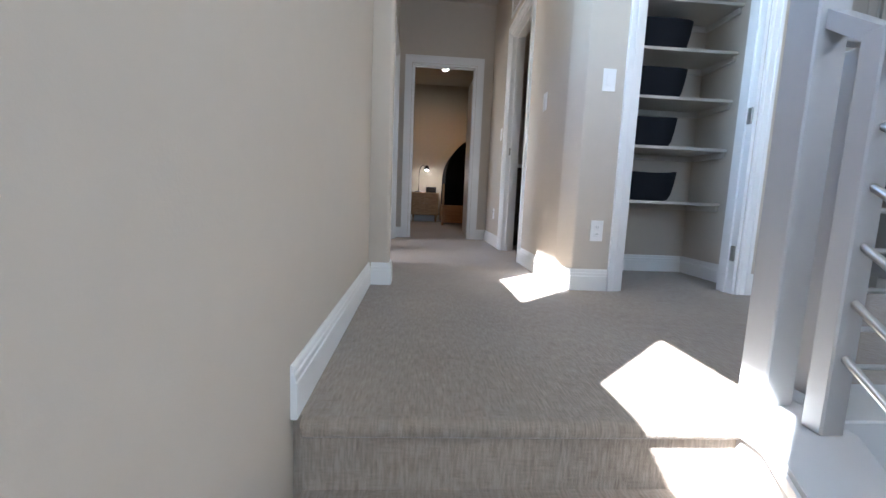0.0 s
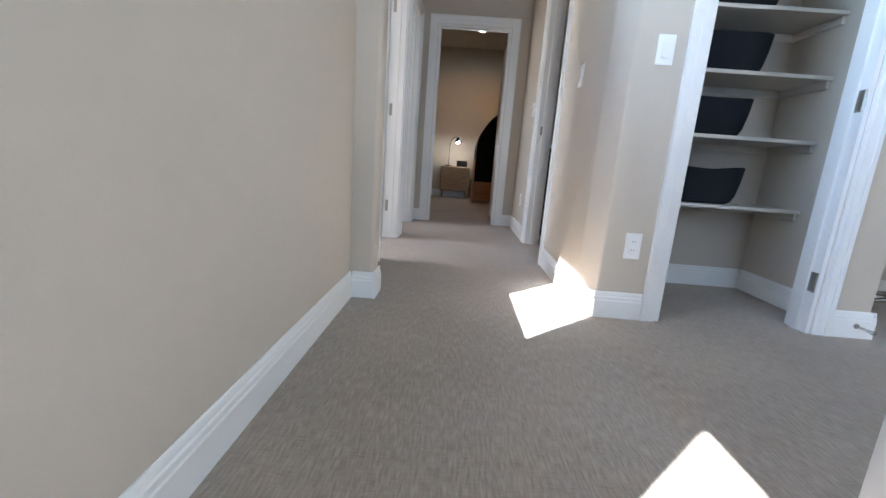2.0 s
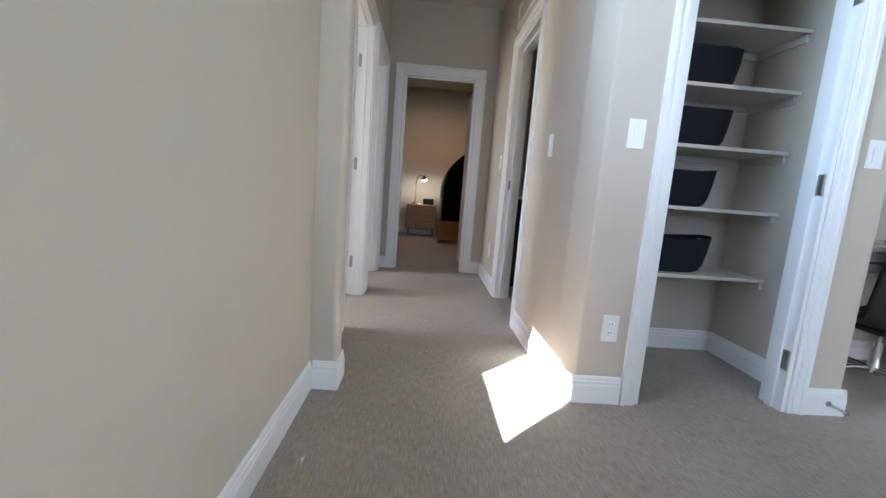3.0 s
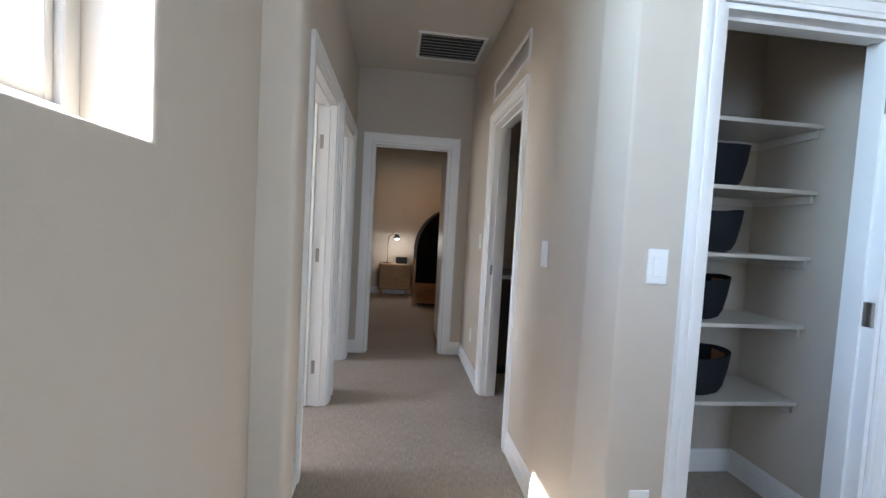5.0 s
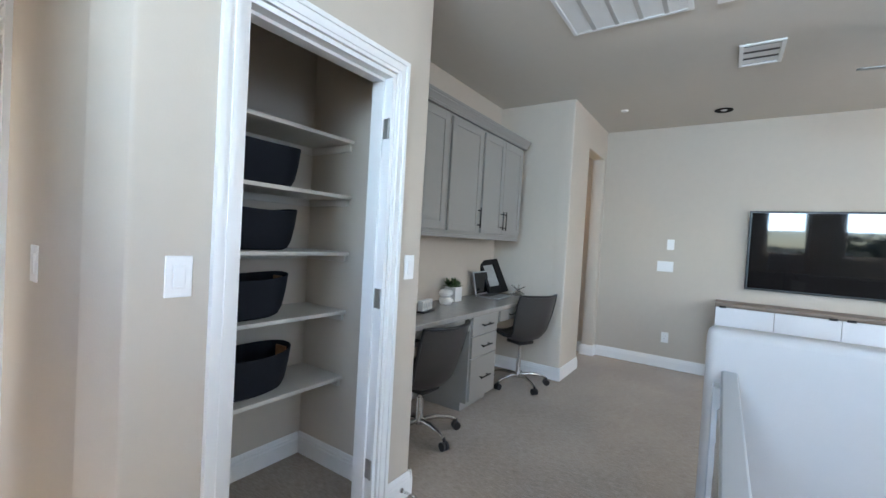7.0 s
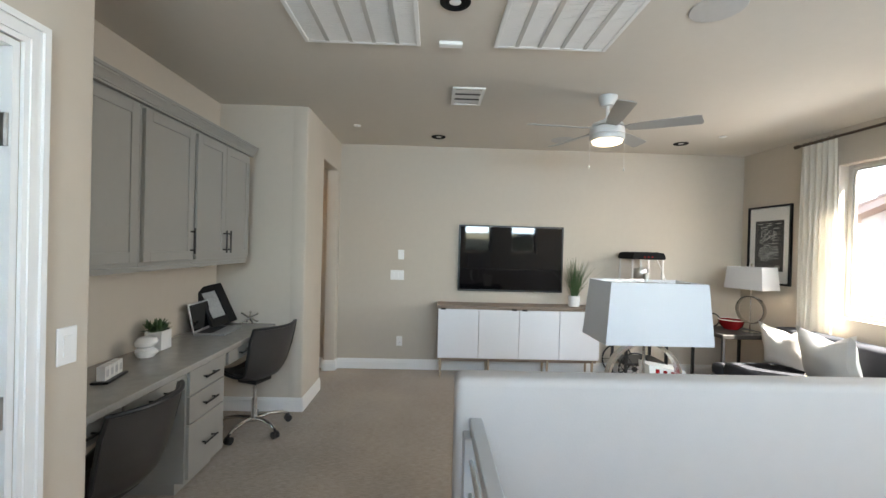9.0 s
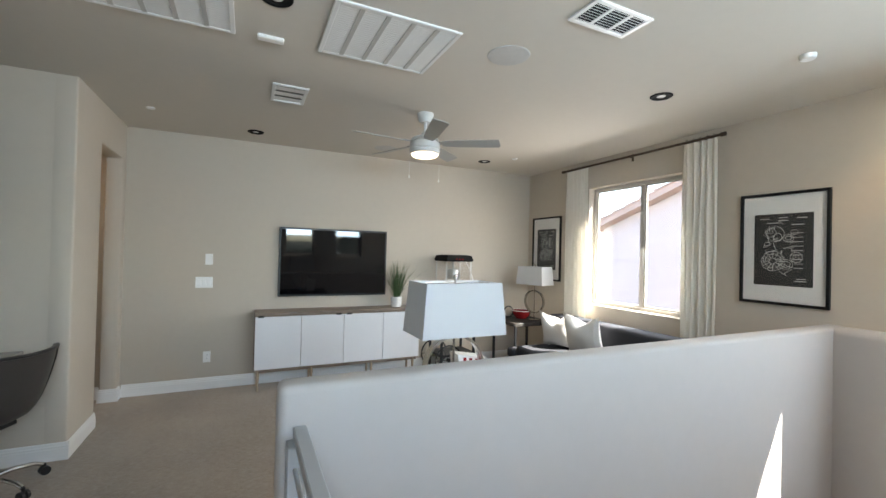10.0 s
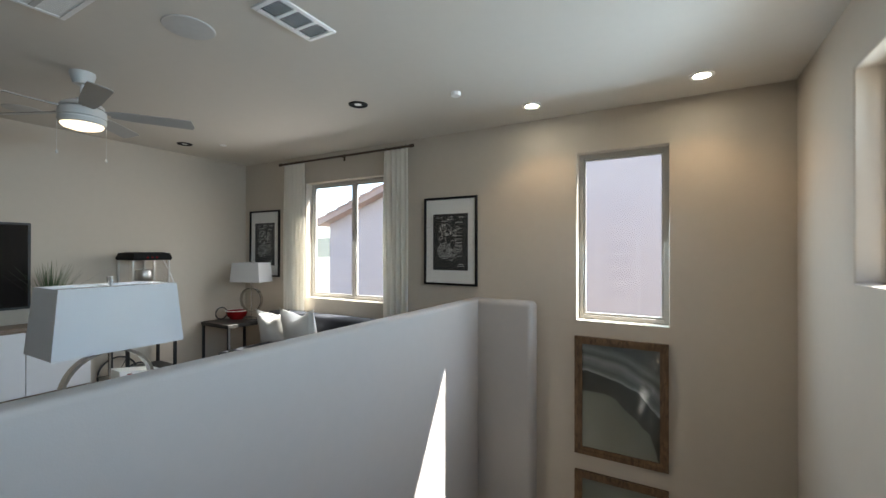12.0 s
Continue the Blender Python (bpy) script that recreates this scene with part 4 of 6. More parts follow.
# ceiling fan
FX, FY = 4.225, -0.07
fan = thing("ceiling_fan", "white five-blade ceiling fan with a lit lens and pull chains", "fan", (FX, FY, CEIL))
bm = bmesh.new()
lathe(bm, [(0.0005, -0.0008), (0.070, -0.0008), (0.072, -0.012), (0.058, -0.060), (0.050, -0.078), (0.018, -0.082), (0.0005, -0.083)], (FX, FY, CEIL), 32)
part("canopy", bm, M_FAN_SHADED, fan)
bm = bmesh.new()
cyl(bm, (FX, FY, CEIL - 0.08), (FX, FY, 2.535), 0.014, n=14)
part("downrod", bm, M_FAN_SHADED, fan)
bm = bmesh.new()
lathe(bm, [(0.0005, 2.556), (0.030, 2.556), (0.036, 2.535), (0.080, 2.528), (0.112, 2.512), (0.120, 2.498), (0.120, 2.488), (0.0005, 2.488)], (FX, FY, 0), 36)
part("motor_cap", bm, M_FAN_SHADED, fan)
bm = bmesh.new()
lathe(bm, [(0.0005, 2.4845), (0.112, 2.4845), (0.112, 2.478), (0.128, 2.474), (0.132, 2.440), (0.131, 2.425), (0.125, 2.421), (0.125, 2.414), (0.131, 2.411), (0.128, 2.385), (0.118, 2.378), (0.0005, 2.378)], (FX, FY, 0), 36)
part("motor_housing", bm, M_FAN_SHADED, fan)
bm = bmesh.new()
lathe(bm, [(0.116, 2.3775), (0.115, 2.371), (0.104, 2.358), (0.070, 2.347), (0.0005, 2.342)], (FX, FY, 0), 36)
part("light_lens", bm, M_LIGHT, fan, "glowing frosted glass lens")
for k in range(5):
    a = radians(24 + 72 * k)
    R = Matrix.Translation((FX, FY, 2.470)) @ Matrix.Rotation(a, 4, "Z") @ Matrix.Rotation(radians(-14), 4, "X")
    bm = bmesh.new()
    prism(bm, [(0.15, -0.040), (0.28, -0.056), (0.60, -0.066), (0.632, -0.062), (0.652, 0.030), (0.640, 0.060), (0.28, 0.056), (0.15, 0.040)], "z", -0.003, 0.003)
    bmesh.ops.transform(bm, matrix=R, verts=bm.verts[:])
    blade = part("blade", bm, M_BLADE_SHADED, fan)
    bm = bmesh.new()
    prism(bm, [(0.110, -0.018), (0.19, -0.030), (0.205, 0.0), (0.19, 0.030), (0.110, 0.018)], "z", 0.0032, 0.008)
    bmesh.ops.transform(bm, matrix=R, verts=bm.verts[:])
    part("blade_iron", bm, M_BLADE_SHADED, blade)
for s_, zl in ((-1, 2.165), (1, 2.135)):
    bm = bmesh.new()
    px, py = FX - 0.35 * 0.128 * s_, FY - 0.93 * 0.128 * s_
    cyl(bm, (px, py, 2.40), (px, py, zl + 0.025), 0.0012, n=6)
    lathe(bm, [(0.0005, zl), (0.006, zl + 0.006), (0.008, zl + 0.016), (0.004, zl + 0.028), (0.0005, zl + 0.029)], (px, py, 0), 10)
    part("pull_chain", bm, M_FAN_SHADED, fan)


# ---------- linen closet ----------
M_SHELF = mat("closet_shelf_paint", (0.60, 0.565, 0.51), 0.5, var=0.03)
for z in (0.535, 0.898, 1.217, 1.521, 1.820):
    sh = thing("closet_shelf", "off-white painted closet shelf on wall cleats", "shelf", (1.77, 3.02, z), "closet shelves")
    pbox("board", (1.2205, 2.852, z - 0.019, 2.3195, 3.1995, z), M_SHELF, sh, 0.0015)
    pbox("cleat", (2.301, 2.870, z - 0.058, 2.3195, 3.1995, z - 0.0195), M_SHELF, sh, 0.0015)
    pbox("cleat", (1.24, 3.181, z - 0.058, 2.300, 3.1995, z - 0.0195), M_SHELF, sh, 0.0015)


def basket(x, y, z, label, w=0.240, turn=0.0, tab=False):
    ob = thing("storage_basket", label, "basket", (x, y, z), "closet baskets")
    n, H = 40, 0.186
    bm = bmesh.new()
    rings = []
    for r, h in ((0.0, 0.004), (0.70, 0.0015), (0.80, 0.012), (0.875, 0.045), (0.94, 0.11), (0.985, H), (0.955, H + 0.002), (0.88, 0.09), (0.80, 0.02), (0.0, 0.015)):
        ring = []
        for i in range(n):
            a = 2 * math.pi * i / n
            c, s = math.cos(a), math.sin(a)
            sq = (abs(c) ** 2.3 + abs(s) ** 2.3) ** (-1 / 2.3)
            lift = 0.020 * (c * c) * (h / H) if h > 0.1 else 0
            ring.append(bm.verts.new((x + w * max(r, 0.001) * sq * c, y + 0.150 * max(r, 0.001) * sq * s, z + h + lift)))
        rings.append(ring)
    for a, b in zip(rings, rings[1:]):
        for i in range(n):
            bm.faces.new((a[i], a[(i + 1) % n], b[(i + 1) % n], b[i]))
    part("body", bm, M_BASKET, ob)
    for s in (-1, 1):
        bm = bmesh.new()
        xo = x + s * w * 0.885
        box(bm, xo - 0.005, y - 0.035, z + 0.125, xo + 0.005, y + 0.045, z + 0.186, 0.002)
        part("handle", bm, M_TAN, ob, "tan leather handle loop")


for z, dx in ((0.5355, 0.0), (0.8985, -0.035), (1.2175, 0.0), (1.5215, 0.005)):
    basket(1.832 + dx, 3.02, z, "charcoal felt storage basket with tan leather handles")

# spring stop on the baseboard beside the closet
bm = bmesh.new()
cyl(bm, (2.335, 2.4145, 0.06), (2.335, 2.408, 0.06), 0.012, n=12)
tube(bm, [(2.335 + 0.006 * math.cos(t * 0.9), 2.408 - t * 0.0016, 0.06 + 0.006 * math.sin(t * 0.9)) for t in range(44)], 0.0014, 5)
cyl(bm, (2.335, 2.338, 0.06), (2.335, 2.322, 0.06), 0.009, n=12)
single("door_stop", bm, M_CHROME, "chrome spring door stop screwed to the baseboard", "door stop")


# ---------- built-in desk ----------
def bar_pull(bm, p, axis, L, off):
    """A bar handle on two posts, standing off a front."""
    p = Vector(p)
    d = {"x": Vector((1, 0, 0)), "z": Vector((0, 0, 1))}[axis]
    out = Vector((0, -off, 0))
    cyl(bm, p - d * L / 2 + out, p + d * L / 2 + out, 0.006, n=10)
    for s in (-1, 1):
        cyl(bm, p + d * s * L * 0.36, p + d * s * L * 0.36 + out, 0.005, n=8)


def shaker(name, x0, x1, z0, z1, y, parent, pull=None, L=0.14):
    """A shaker front: rails and stiles proud of a flat panel, with a bar pull."""
    bm = bmesh.new()
    r = min(0.055, (z1 - z0) * 0.24)
    box(bm, x0, y, z0, x0 + r, y + 0.019, z1, 0.0015)
    box(bm, x1 - r, y, z0, x1, y + 0.019, z1, 0.0015)
    box(bm, x0 + r, y, z0, x1 - r, y + 0.019, z0 + r, 0.0015)
    box(bm, x0 + r, y, z1 - r, x1 - r, y + 0.019, z1, 0.0015)
    box(bm, x0 + r - 0.002, y + 0.008, z0 + r - 0.002, x1 - r + 0.002, y + 0.018, z1 - r + 0.002)
    d = part(name, bm, M_CAB, parent)
    if pull:
        bm = bmesh.new()
        bar_pull(bm, (pull[0], y + 0.002, pull[1]), pull[2], L, 0.03)
        part("handle", bm, M_PULL, d, "dark bronze bar handle")
    return d


def slab(name, x0, x1, z0, z1, y, parent, pull=True, L=0.15):
    bm = bmesh.new()
    box(bm, x0, y, z0, x1, y + 0.019, z1, 0.002)
    d = part(name, bm, M_CAB, parent)
    if pull:
        bm = bmesh.new()
        bar_pull(bm, ((x0 + x1) / 2, y + 0.001, (z0 + z1) / 2), "x", L, 0.03)
        part("handle", bm, M_PULL, d, "dark bronze bar handle")


DY, DT = 2.665, 0.785
counter = thing("desk_counter", "grey polished quartz desk top running along the alcove", "counter", (3.57, 2.93, DT))
pbox("slab", (2.4115, DY, DT - 0.038, 4.7255, 3.1985, DT), M_STONE, counter, 0.004)
unit = thing("desk_drawer_unit", "grey painted three-drawer desk pedestal with dark bar handles", "cabinet", (3.66, 2.94, 0))
pbox("body", (3.445, 2.71, 0.075, 3.875, 3.197, DT - 0.0385), M_CAB, unit, 0.002)
pbox("toe_kick", (3.46, 2.77, 0.0, 3.86, 3.197, 0.0745), M_CAB, unit)
for za, zb in ((0.092, 0.414), (0.420, 0.583), (0.589, 0.741)):
    slab("drawer", 3.458, 3.862, za, zb, 2.690, unit)
for x0, x1 in ((2.413, 3.4445), (3.8755, 4.7255)):
    ap = thing("desk_apron", "grey painted apron drawer under the desk top", "cabinet", ((x0 + x1) / 2, 2.9, DT - 0.15), "desk aprons")
    pbox("body", (x0, 2.712, 0.635, x1, 3.05, DT - 0.0385), M_CAB, ap, 0.002)
    pw = 0.44
    for k in range(2 if x1 - x0 > 0.95 else 1):
        a = x1 - 0.06 - pw * (k + 1) - 0.03 * k if x0 < 3 else x0 + 0.05
        slab("drawer", a, a + pw, 0.642, 0.741, 2.692, ap, L=0.16)
    if x0 > 3:
        slab("drawer", x0 + 0.498, x1 - 0.03, 0.642, 0.741, 2.692, ap, False)

UY, UZ0, UZ1 = 2.835, 1.362, 2.235


def upper(x0, x1, doors, label):
    u = thing("wall_cabinet", label, "cabinet", ((x0 + x1) / 2, 3.0, UZ0), "wall cabinets")
    pbox("body", (x0, UY + 0.0205, UZ0, x1, 3.197, UZ1), M_CAB, u, 0.002)
    for a, b, side in doors:
        px = {"r": b - 0.028, "l": a + 0.028}[side]
        shaker("cabinet_door", a, b, UZ0 + 0.025, UZ1 - 0.02, UY, u, (px, UZ0 + 0.145, "z"), 0.165)


upper(2.4125, 3.2350, ((2.435, 2.80, "r"), (2.806, 3.205, "l")), "grey shaker wall cabinet with two doors")
upper(3.2365, 3.7300, ((3.252, 3.712, "r"),), "grey shaker wall cabinet with a single door")
upper(3.7315, 4.5380, ((3.752, 4.125, "r"), (4.131, 4.512, "l")), "grey shaker wall cabinet with two doors and paired handles")
bm = bmesh.new()
prism(bm, [(UY + 0.03, UZ1 + 0.0005), (UY - 0.004, UZ1 + 0.0005), (UY - 0.004, UZ1 + 0.010), (UY - 0.010, UZ1 + 0.013), (UY - 0.010, UZ1 + 0.022), (UY - 0.016, UZ1 + 0.030), (UY - 0.028, UZ1 + 0.048), (UY - 0.034, UZ1 + 0.052), (UY - 0.034, UZ1 + 0.060), (UY - 0.042, UZ1 + 0.064), (UY - 0.042, UZ1 + 0.078), (UY + 0.03, UZ1 + 0.078)], "x", 2.413, 4.580)
box(bm, 4.5385, UY + 0.03, UZ1 + 0.0005, 4.545, 3.197, UZ1 + 0.022)
box(bm, 4.5385, UY + 0.03, UZ1 + 0.022, 4.574, 3.197, UZ1 + 0.075)
box(bm, 2.413, UY + 0.03, UZ1 + 0.0005, 4.538, 3.197, UZ1 + 0.012)
single("crown_moulding", bm, M_CAB, "grey painted crown moulding on top of the wall cabinets", "moulding")
bm = bmesh.new()
box(bm, 2.413, UY + 0.022, UZ0 - 0.028, 4.538, UY + 0.042, UZ0 - 0.0005, 0.002)
box(bm, 4.518, UY + 0.042, UZ0 - 0.028, 4.538, 3.197, UZ0 - 0.0005, 0.002)
single("light_rail", bm, M_CAB, "grey painted light rail under the wall cabinets", "moulding")


# desk chairs: scoop shell on a five-star chrome base
def desk_chair(drop=0.0, star=18):
    ch = thing("desk_chair", "dark grey leather scoop desk chair on a chrome star base", "chair", (0, 0, 0), "desk chairs")
    bm = bmesh.new()
    prof = [(-0.225, 0.462), (-0.205, 0.474), (-0.13, 0.462), (-0.04, 0.440), (0.04, 0.430), (0.100, 0.438), (0.155, 0.466), (0.196, 0.515), (0.226, 0.595), (0.247, 0.69), (0.268, 0.785), (0.290, 0.875)]
    wide = (0.175, 0.205, 0.232, 0.240, 0.232, 0.220, 0.215, 0.218, 0.228, 0.238, 0.244, 0.236)
    nu = 16
    rows = []
    for k, (yy, zz) in enumerate(prof):
        t = k / (len(prof) - 1)
        row = []
        for i in range(nu + 1):
            s = -1 + 2 * i / nu
            lift = 0.105 * abs(s) ** 2.4 * max(0.0, math.sin(math.pi * min(1.0, 0.12 + t * 0.95))) if k < 9 else 0.0
            fwd = -0.095 * abs(s) ** 2.2 * min(1.0, max(0.0, (t - 0.30) * 2.6))
            if k == len(prof) - 1:
                lift = 0.030 * abs(s) ** 2 - 0.014
            row.append(bm.verts.new((s * wide[k], yy + fwd, zz + lift * (1 - t))))
        rows.append(row)
    for a, b in zip(rows, rows[1:]):
        for i in range(nu):
            bm.faces.new((a[i], a[i + 1], b[i + 1], b[i]))
    edge = [v.co.copy() for v in rows[0]] + [r[-1].co.copy() for r in rows[1:]] + [v.co.copy() for v in rows[-1][-2::-1]] + [r[0].co.copy() for r in rows[-2:0:-1]]
    bmesh.ops.recalc_face_normals(bm, faces=bm.faces[:])
    ret = bmesh.ops.solidify(bm, geom=bm.faces[:], thickness=0.022)
    bmesh.ops.translate(bm, vec=(0, 0, -drop), verts=bm.verts[:])
    part("shell", bm, M_CHAIR, ch)
    bm = bmesh.new()
    tube(bm, edge, 0.011, 8, closed=True)
    bmesh.ops.translate(bm, vec=(0, 0, -drop), verts=bm.verts[:])
    part("piping", bm, M_BLACK, ch, "black piped edge")
    bm = bmesh.new()
    box(bm, -0.14, -0.15, 0.462, 0.14, 0.09, 0.490, 0.012, 2)
    bmesh.ops.translate(bm, vec=(0, 0, -drop), verts=bm.verts[:])
    part("seat_cushion", bm, M_CHAIR, ch)
    bm = bmesh.new()
    box(bm, -0.09, -0.09, 0.405, 0.09, 0.09, 0.435, 0.006)
    bmesh.ops.translate(bm, vec=(0, 0, -drop), verts=bm.verts[:])
    part("mount", bm, M_BLACK, ch)
    bm = bmesh.new()
    cyl(bm, (0, 0, 0.24), (0, 0, 0.41 - drop), 0.013, n=16)
    part("gas_lift", bm, M_CHROME, ch)
    bm = bmesh.new()
    lathe(bm, [(0.0005, 0.25), (0.022, 0.25), (0.024, 0.12), (0.034, 0.10), (0.034, 0.07), (0.0005, 0.07)], n=18)
    part("column", bm, M_CHROME, ch)
    for k in range(5):
        a = radians(72 * k + star)
        c, s = math.cos(a), math.sin(a)
        bm = bmesh.new()
        tube(bm, [(0.02 * c, 0.02 * s, 0.095), (0.12 * c, 0.12 * s, 0.105), (0.22 * c, 0.22 * s, 0.092), (0.265 * c, 0.265 * s, 0.072)], [0.017, 0.015, 0.013, 0.012], 10)
        leg = part("leg", bm, M_CHROME, ch, "chrome base leg")
        bm = bmesh.new()
        q = Vector((-s, c, 0))
        p = Vector((0.272 * c, 0.272 * s, 0.028))
        for e in (-1, 1):
            cyl(bm, p + q * e * 0.006, p + q * e * 0.022, 0.028, n=18)
        cyl(bm, p - q * 0.008, p + q * 0.008, 0.012, n=10)
        cyl(bm, (p.x, p.y, 0.03), (p.x, p.y, 0.075), 0.009, n=8)
        part("caster", bm, M_BLACK, leg, "black twin-wheel caster")
    return ch


chair = desk_chair(0.012, 4)
chair.matrix_basis = pose(4.355, 2.685, 0, 0, 0, 160)
low_chair = desk_chair(0.105, 4)
low_chair.matrix_basis = pose(2.97, 2.79, 0, 0, 0, 177)

# desk clutter
DTZ = DT + 0.0005
lap = thing("laptop", "open silver laptop with a dark screen on the desk", "laptop", (4.36, 2.99, DTZ))
R = pose(4.36, 2.985, DTZ, 0, 0, 4)


def rot_box(name, dims, m, parent, R, b=0.0, label=""):
    bm = bmesh.new()
    box(bm, *dims, b)
    bmesh.ops.transform(bm, matrix=R, verts=bm.verts[:])
    return part(name, bm, m, parent, label)


rot_box("base", (-0.165, -0.115, 0, 0.165, 0.115, 0.014), M_LAPTOP, lap, R, 0.003)
rot_box("keyboard", (-0.14, -0.01, 0.0142, 0.14, 0.10, 0.0155), M_BLACK, lap, R)
RL = R @ pose(0, 0.113, 0.014, -12)
lid = rot_box("lid", (-0.165, 0.0, 0, 0.165, 0.008, 0.225), M_LAPTOP, lap, RL, 0.002)
rot_box("screen", (-0.15, -0.0012, 0.014, 0.15, -0.0002, 0.212), M_SCREEN, lid, RL)
fr = thing("photo_frame", "chunky black tilted frame leaning against the desk wall", "picture frame", (4.53, 3.02, DTZ))
RF = pose(4.565, 3.02, DTZ + 0.012, -26, -5, -14)
bm = bmesh.new()
for q in ((-0.14, 0, 0.0, -0.105, 0.04, 0.36), (0.055, 0, 0.0, 0.14, 0.04, 0.36), (-0.105, 0, 0.0, 0.055, 0.04, 0.075), (-0.105, 0, 0.305, 0.055, 0.04, 0.36)):
    box(bm, *q, 0.004)
bmesh.ops.transform(bm, matrix=RF @ Matrix.Translation((0, 0, 0.012)), verts=bm.verts[:])
part("moulding", bm, M_BLACKFRAME, fr)
rot_box("picture", (-0.108, 0.02, 0.08, 0.058, 0.03, 0.322), M_PHOTO, fr, RF)
pot = thing("succulent_planter", "white square planter with a green succulent on the desk", "plant", (3.775, 3.085, DTZ))
bm = bmesh.new()
box(bm, 3.720, 3.030, DTZ, 3.830, 3.140, DTZ + 0.125, 0.006, 2)
part("pot", bm, M_CERAMIC, pot)
pbox("soil", (3.730, 3.040, DTZ + 0.1252, 3.820, 3.130, DTZ + 0.130), M_DARKHOLE, pot)
rng = random.Random(11)


def rosette(bm, c, n, L, w, up):
    for i in range(n):
        a, e = rng.uniform(0, 2 * math.pi), rng.uniform(*up)
        d = Vector((math.cos(a) * math.cos(e), math.sin(a) * math.cos(e), math.sin(e)))
        side = d.cross(Vector((0, 0, 1))).normalized() * w
        nrm = side.cross(d).normalized() * w * 0.35
        l = L * rng.uniform(0.7, 1.15)
        p = Vector(c)
        b0, m0, m1, tip = p, p + d * l * 0.55 + side, p + d * l * 0.55 - side, p + d * l
        mu, md = p + d * l * 0.55 + nrm, p + d * l * 0.55 - nrm
        vs = [bm.verts.new(q) for q in (b0, m0, mu, m1, md, tip)]
        for f in ((0, 1, 2), (0, 2, 3), (0, 3, 4), (0, 4, 1), (5, 2, 1), (5, 3, 2), (5, 4, 3), (5, 1, 4)):
            bm.faces.new([vs[j] for j in f])


bm = bmesh.new()
for k in range(9):
    rosette(bm, (3.775 + rng.uniform(-0.05, 0.05), 3.085 + rng.uniform(-0.05, 0.05), DTZ + 0.125), 16, 0.075, 0.012, (0.1, 1.5))
part("leaves", bm, M_LEAF, pot, "green succulent rosettes")
bm = bmesh.new()
pr = [(0.0005, 0.0), (0.055, 0.0), (0.080, 0.028), (0.070, 0.052), (0.046, 0.066), (0.066, 0.080), (0.078, 0.100), (0.062, 0.128), (0.032, 0.136), (0.0005, 0.132)]
lathe(bm, [(0.8 * q, 0.9 * h) for q, h in pr], (3.585, 3.035, DTZ), 28)
for v in bm.verts:
    v.co.x += 0.010 * math.sin((v.co.z - DTZ) * 70)
single("wavy_vase", bm, M_CERAMIC, "white glossy wavy ceramic vase on the desk", "vase")
cl = thing("flip_calendar", "white block calendar on a black tray on the desk", "calendar", (3.16, 2.93, DTZ))
RC = pose(3.16, 2.93, DTZ, 0, 0, 12)
rot_box("tray", (-0.10, -0.04, 0, 0.10, 0.04, 0.012), M_BLACK, cl, RC, 0.003)
for k in range(4):
    c = rot_box("block", (-0.084 + k * 0.043, -0.02, 0.0125, -0.045 + k * 0.043, 0.02, 0.085), M_CERAMIC, cl, RC, 0.002)
    rot_box("mark", (-0.076 + k * 0.043, -0.0210, 0.03, -0.053 + k * 0.043, -0.0202, 0.065), M_LAPTOP, c, RC)
jk = bmesh.new()
for d in ((1, 0.3, 0.6), (-1, 0.2, 0.6), (0.2, 1, 0.55), (-0.1, -1, 0.55), (0.75, -0.6, -0.52), (-0.7, 0.65, -0.52), (-0.6, -0.7, -0.52), (0.7, 0.6, -0.52)):
    v = Vector(d).normalized() * 0.080
    c = Vector((4.655, 2.87, DTZ + 0.058))
    cyl(jk, c, c + v, 0.008, 0.005, n=10)
    p = c + v
    lathe(jk, [(0.0005, -0.011), (0.009, -0.006), (0.011, 0.0), (0.009, 0.006), (0.0005, 0.011)], p, 10)
single("jack_sculpture", jk, M_SILVER, "silver metal jack sculpture on the desk", "sculpture")


# ---------- living area: east wall ----------
tv = thing("television", "black flat television mounted on the wall", "television", (6.04, 0.325, 0.985))
pbox("housing", (6.018, -0.318, 0.982, 6.0605, 0.965, 1.785), M_BLACK, tv, 0.004)
pbox("screen", (6.0145, -0.297, 1.003, 6.0178, 0.944, 1.764), M_SCREEN, tv, 0, "glossy black screen")

cr = thing("credenza", "white four-door credenza with an oak top on slim legs", "credenza", (5.87, 0.26, 0))
CX0, CX1, CY0, CY1 = 5.735, 6.045, -0.685, 1.205
pbox("carcass", (CX0 + 0.02, CY0 + 0.002, 0.225, CX1, CY1 - 0.002, 0.810), M_CREDTOP, cr, 0.002)
pbox("top", (CX0 - 0.004, CY0, 0.8105, CX1, CY1, 0.842), M_CREDTOP, cr, 0.003)
n = 4
wd = (CY1 - CY0 - 0.012) / n
for k in range(n):
    a = CY0 + 0.006 + wd * k
    d = pbox("cabinet_door", (CX0, a + 0.0025, 0.235, CX0 + 0.0195, a + wd - 0.0025, 0.797), M_CREDDOOR, cr, 0.002)
    s = a + wd - 0.09 if k % 2 else a + 0.03
    pbox("finger_pull", (CX0 - 0.004, s + 0.0, 0.790, CX0 + 0.012, s + 0.06, 0.8105), M_PULL, d, 0.002)
pbox("stretcher", (CX0 + 0.03, CY0 + 0.03, 0.195, CX0 + 0.06, CY1 - 0.03, 0.2245), M_CREDTOP, cr)
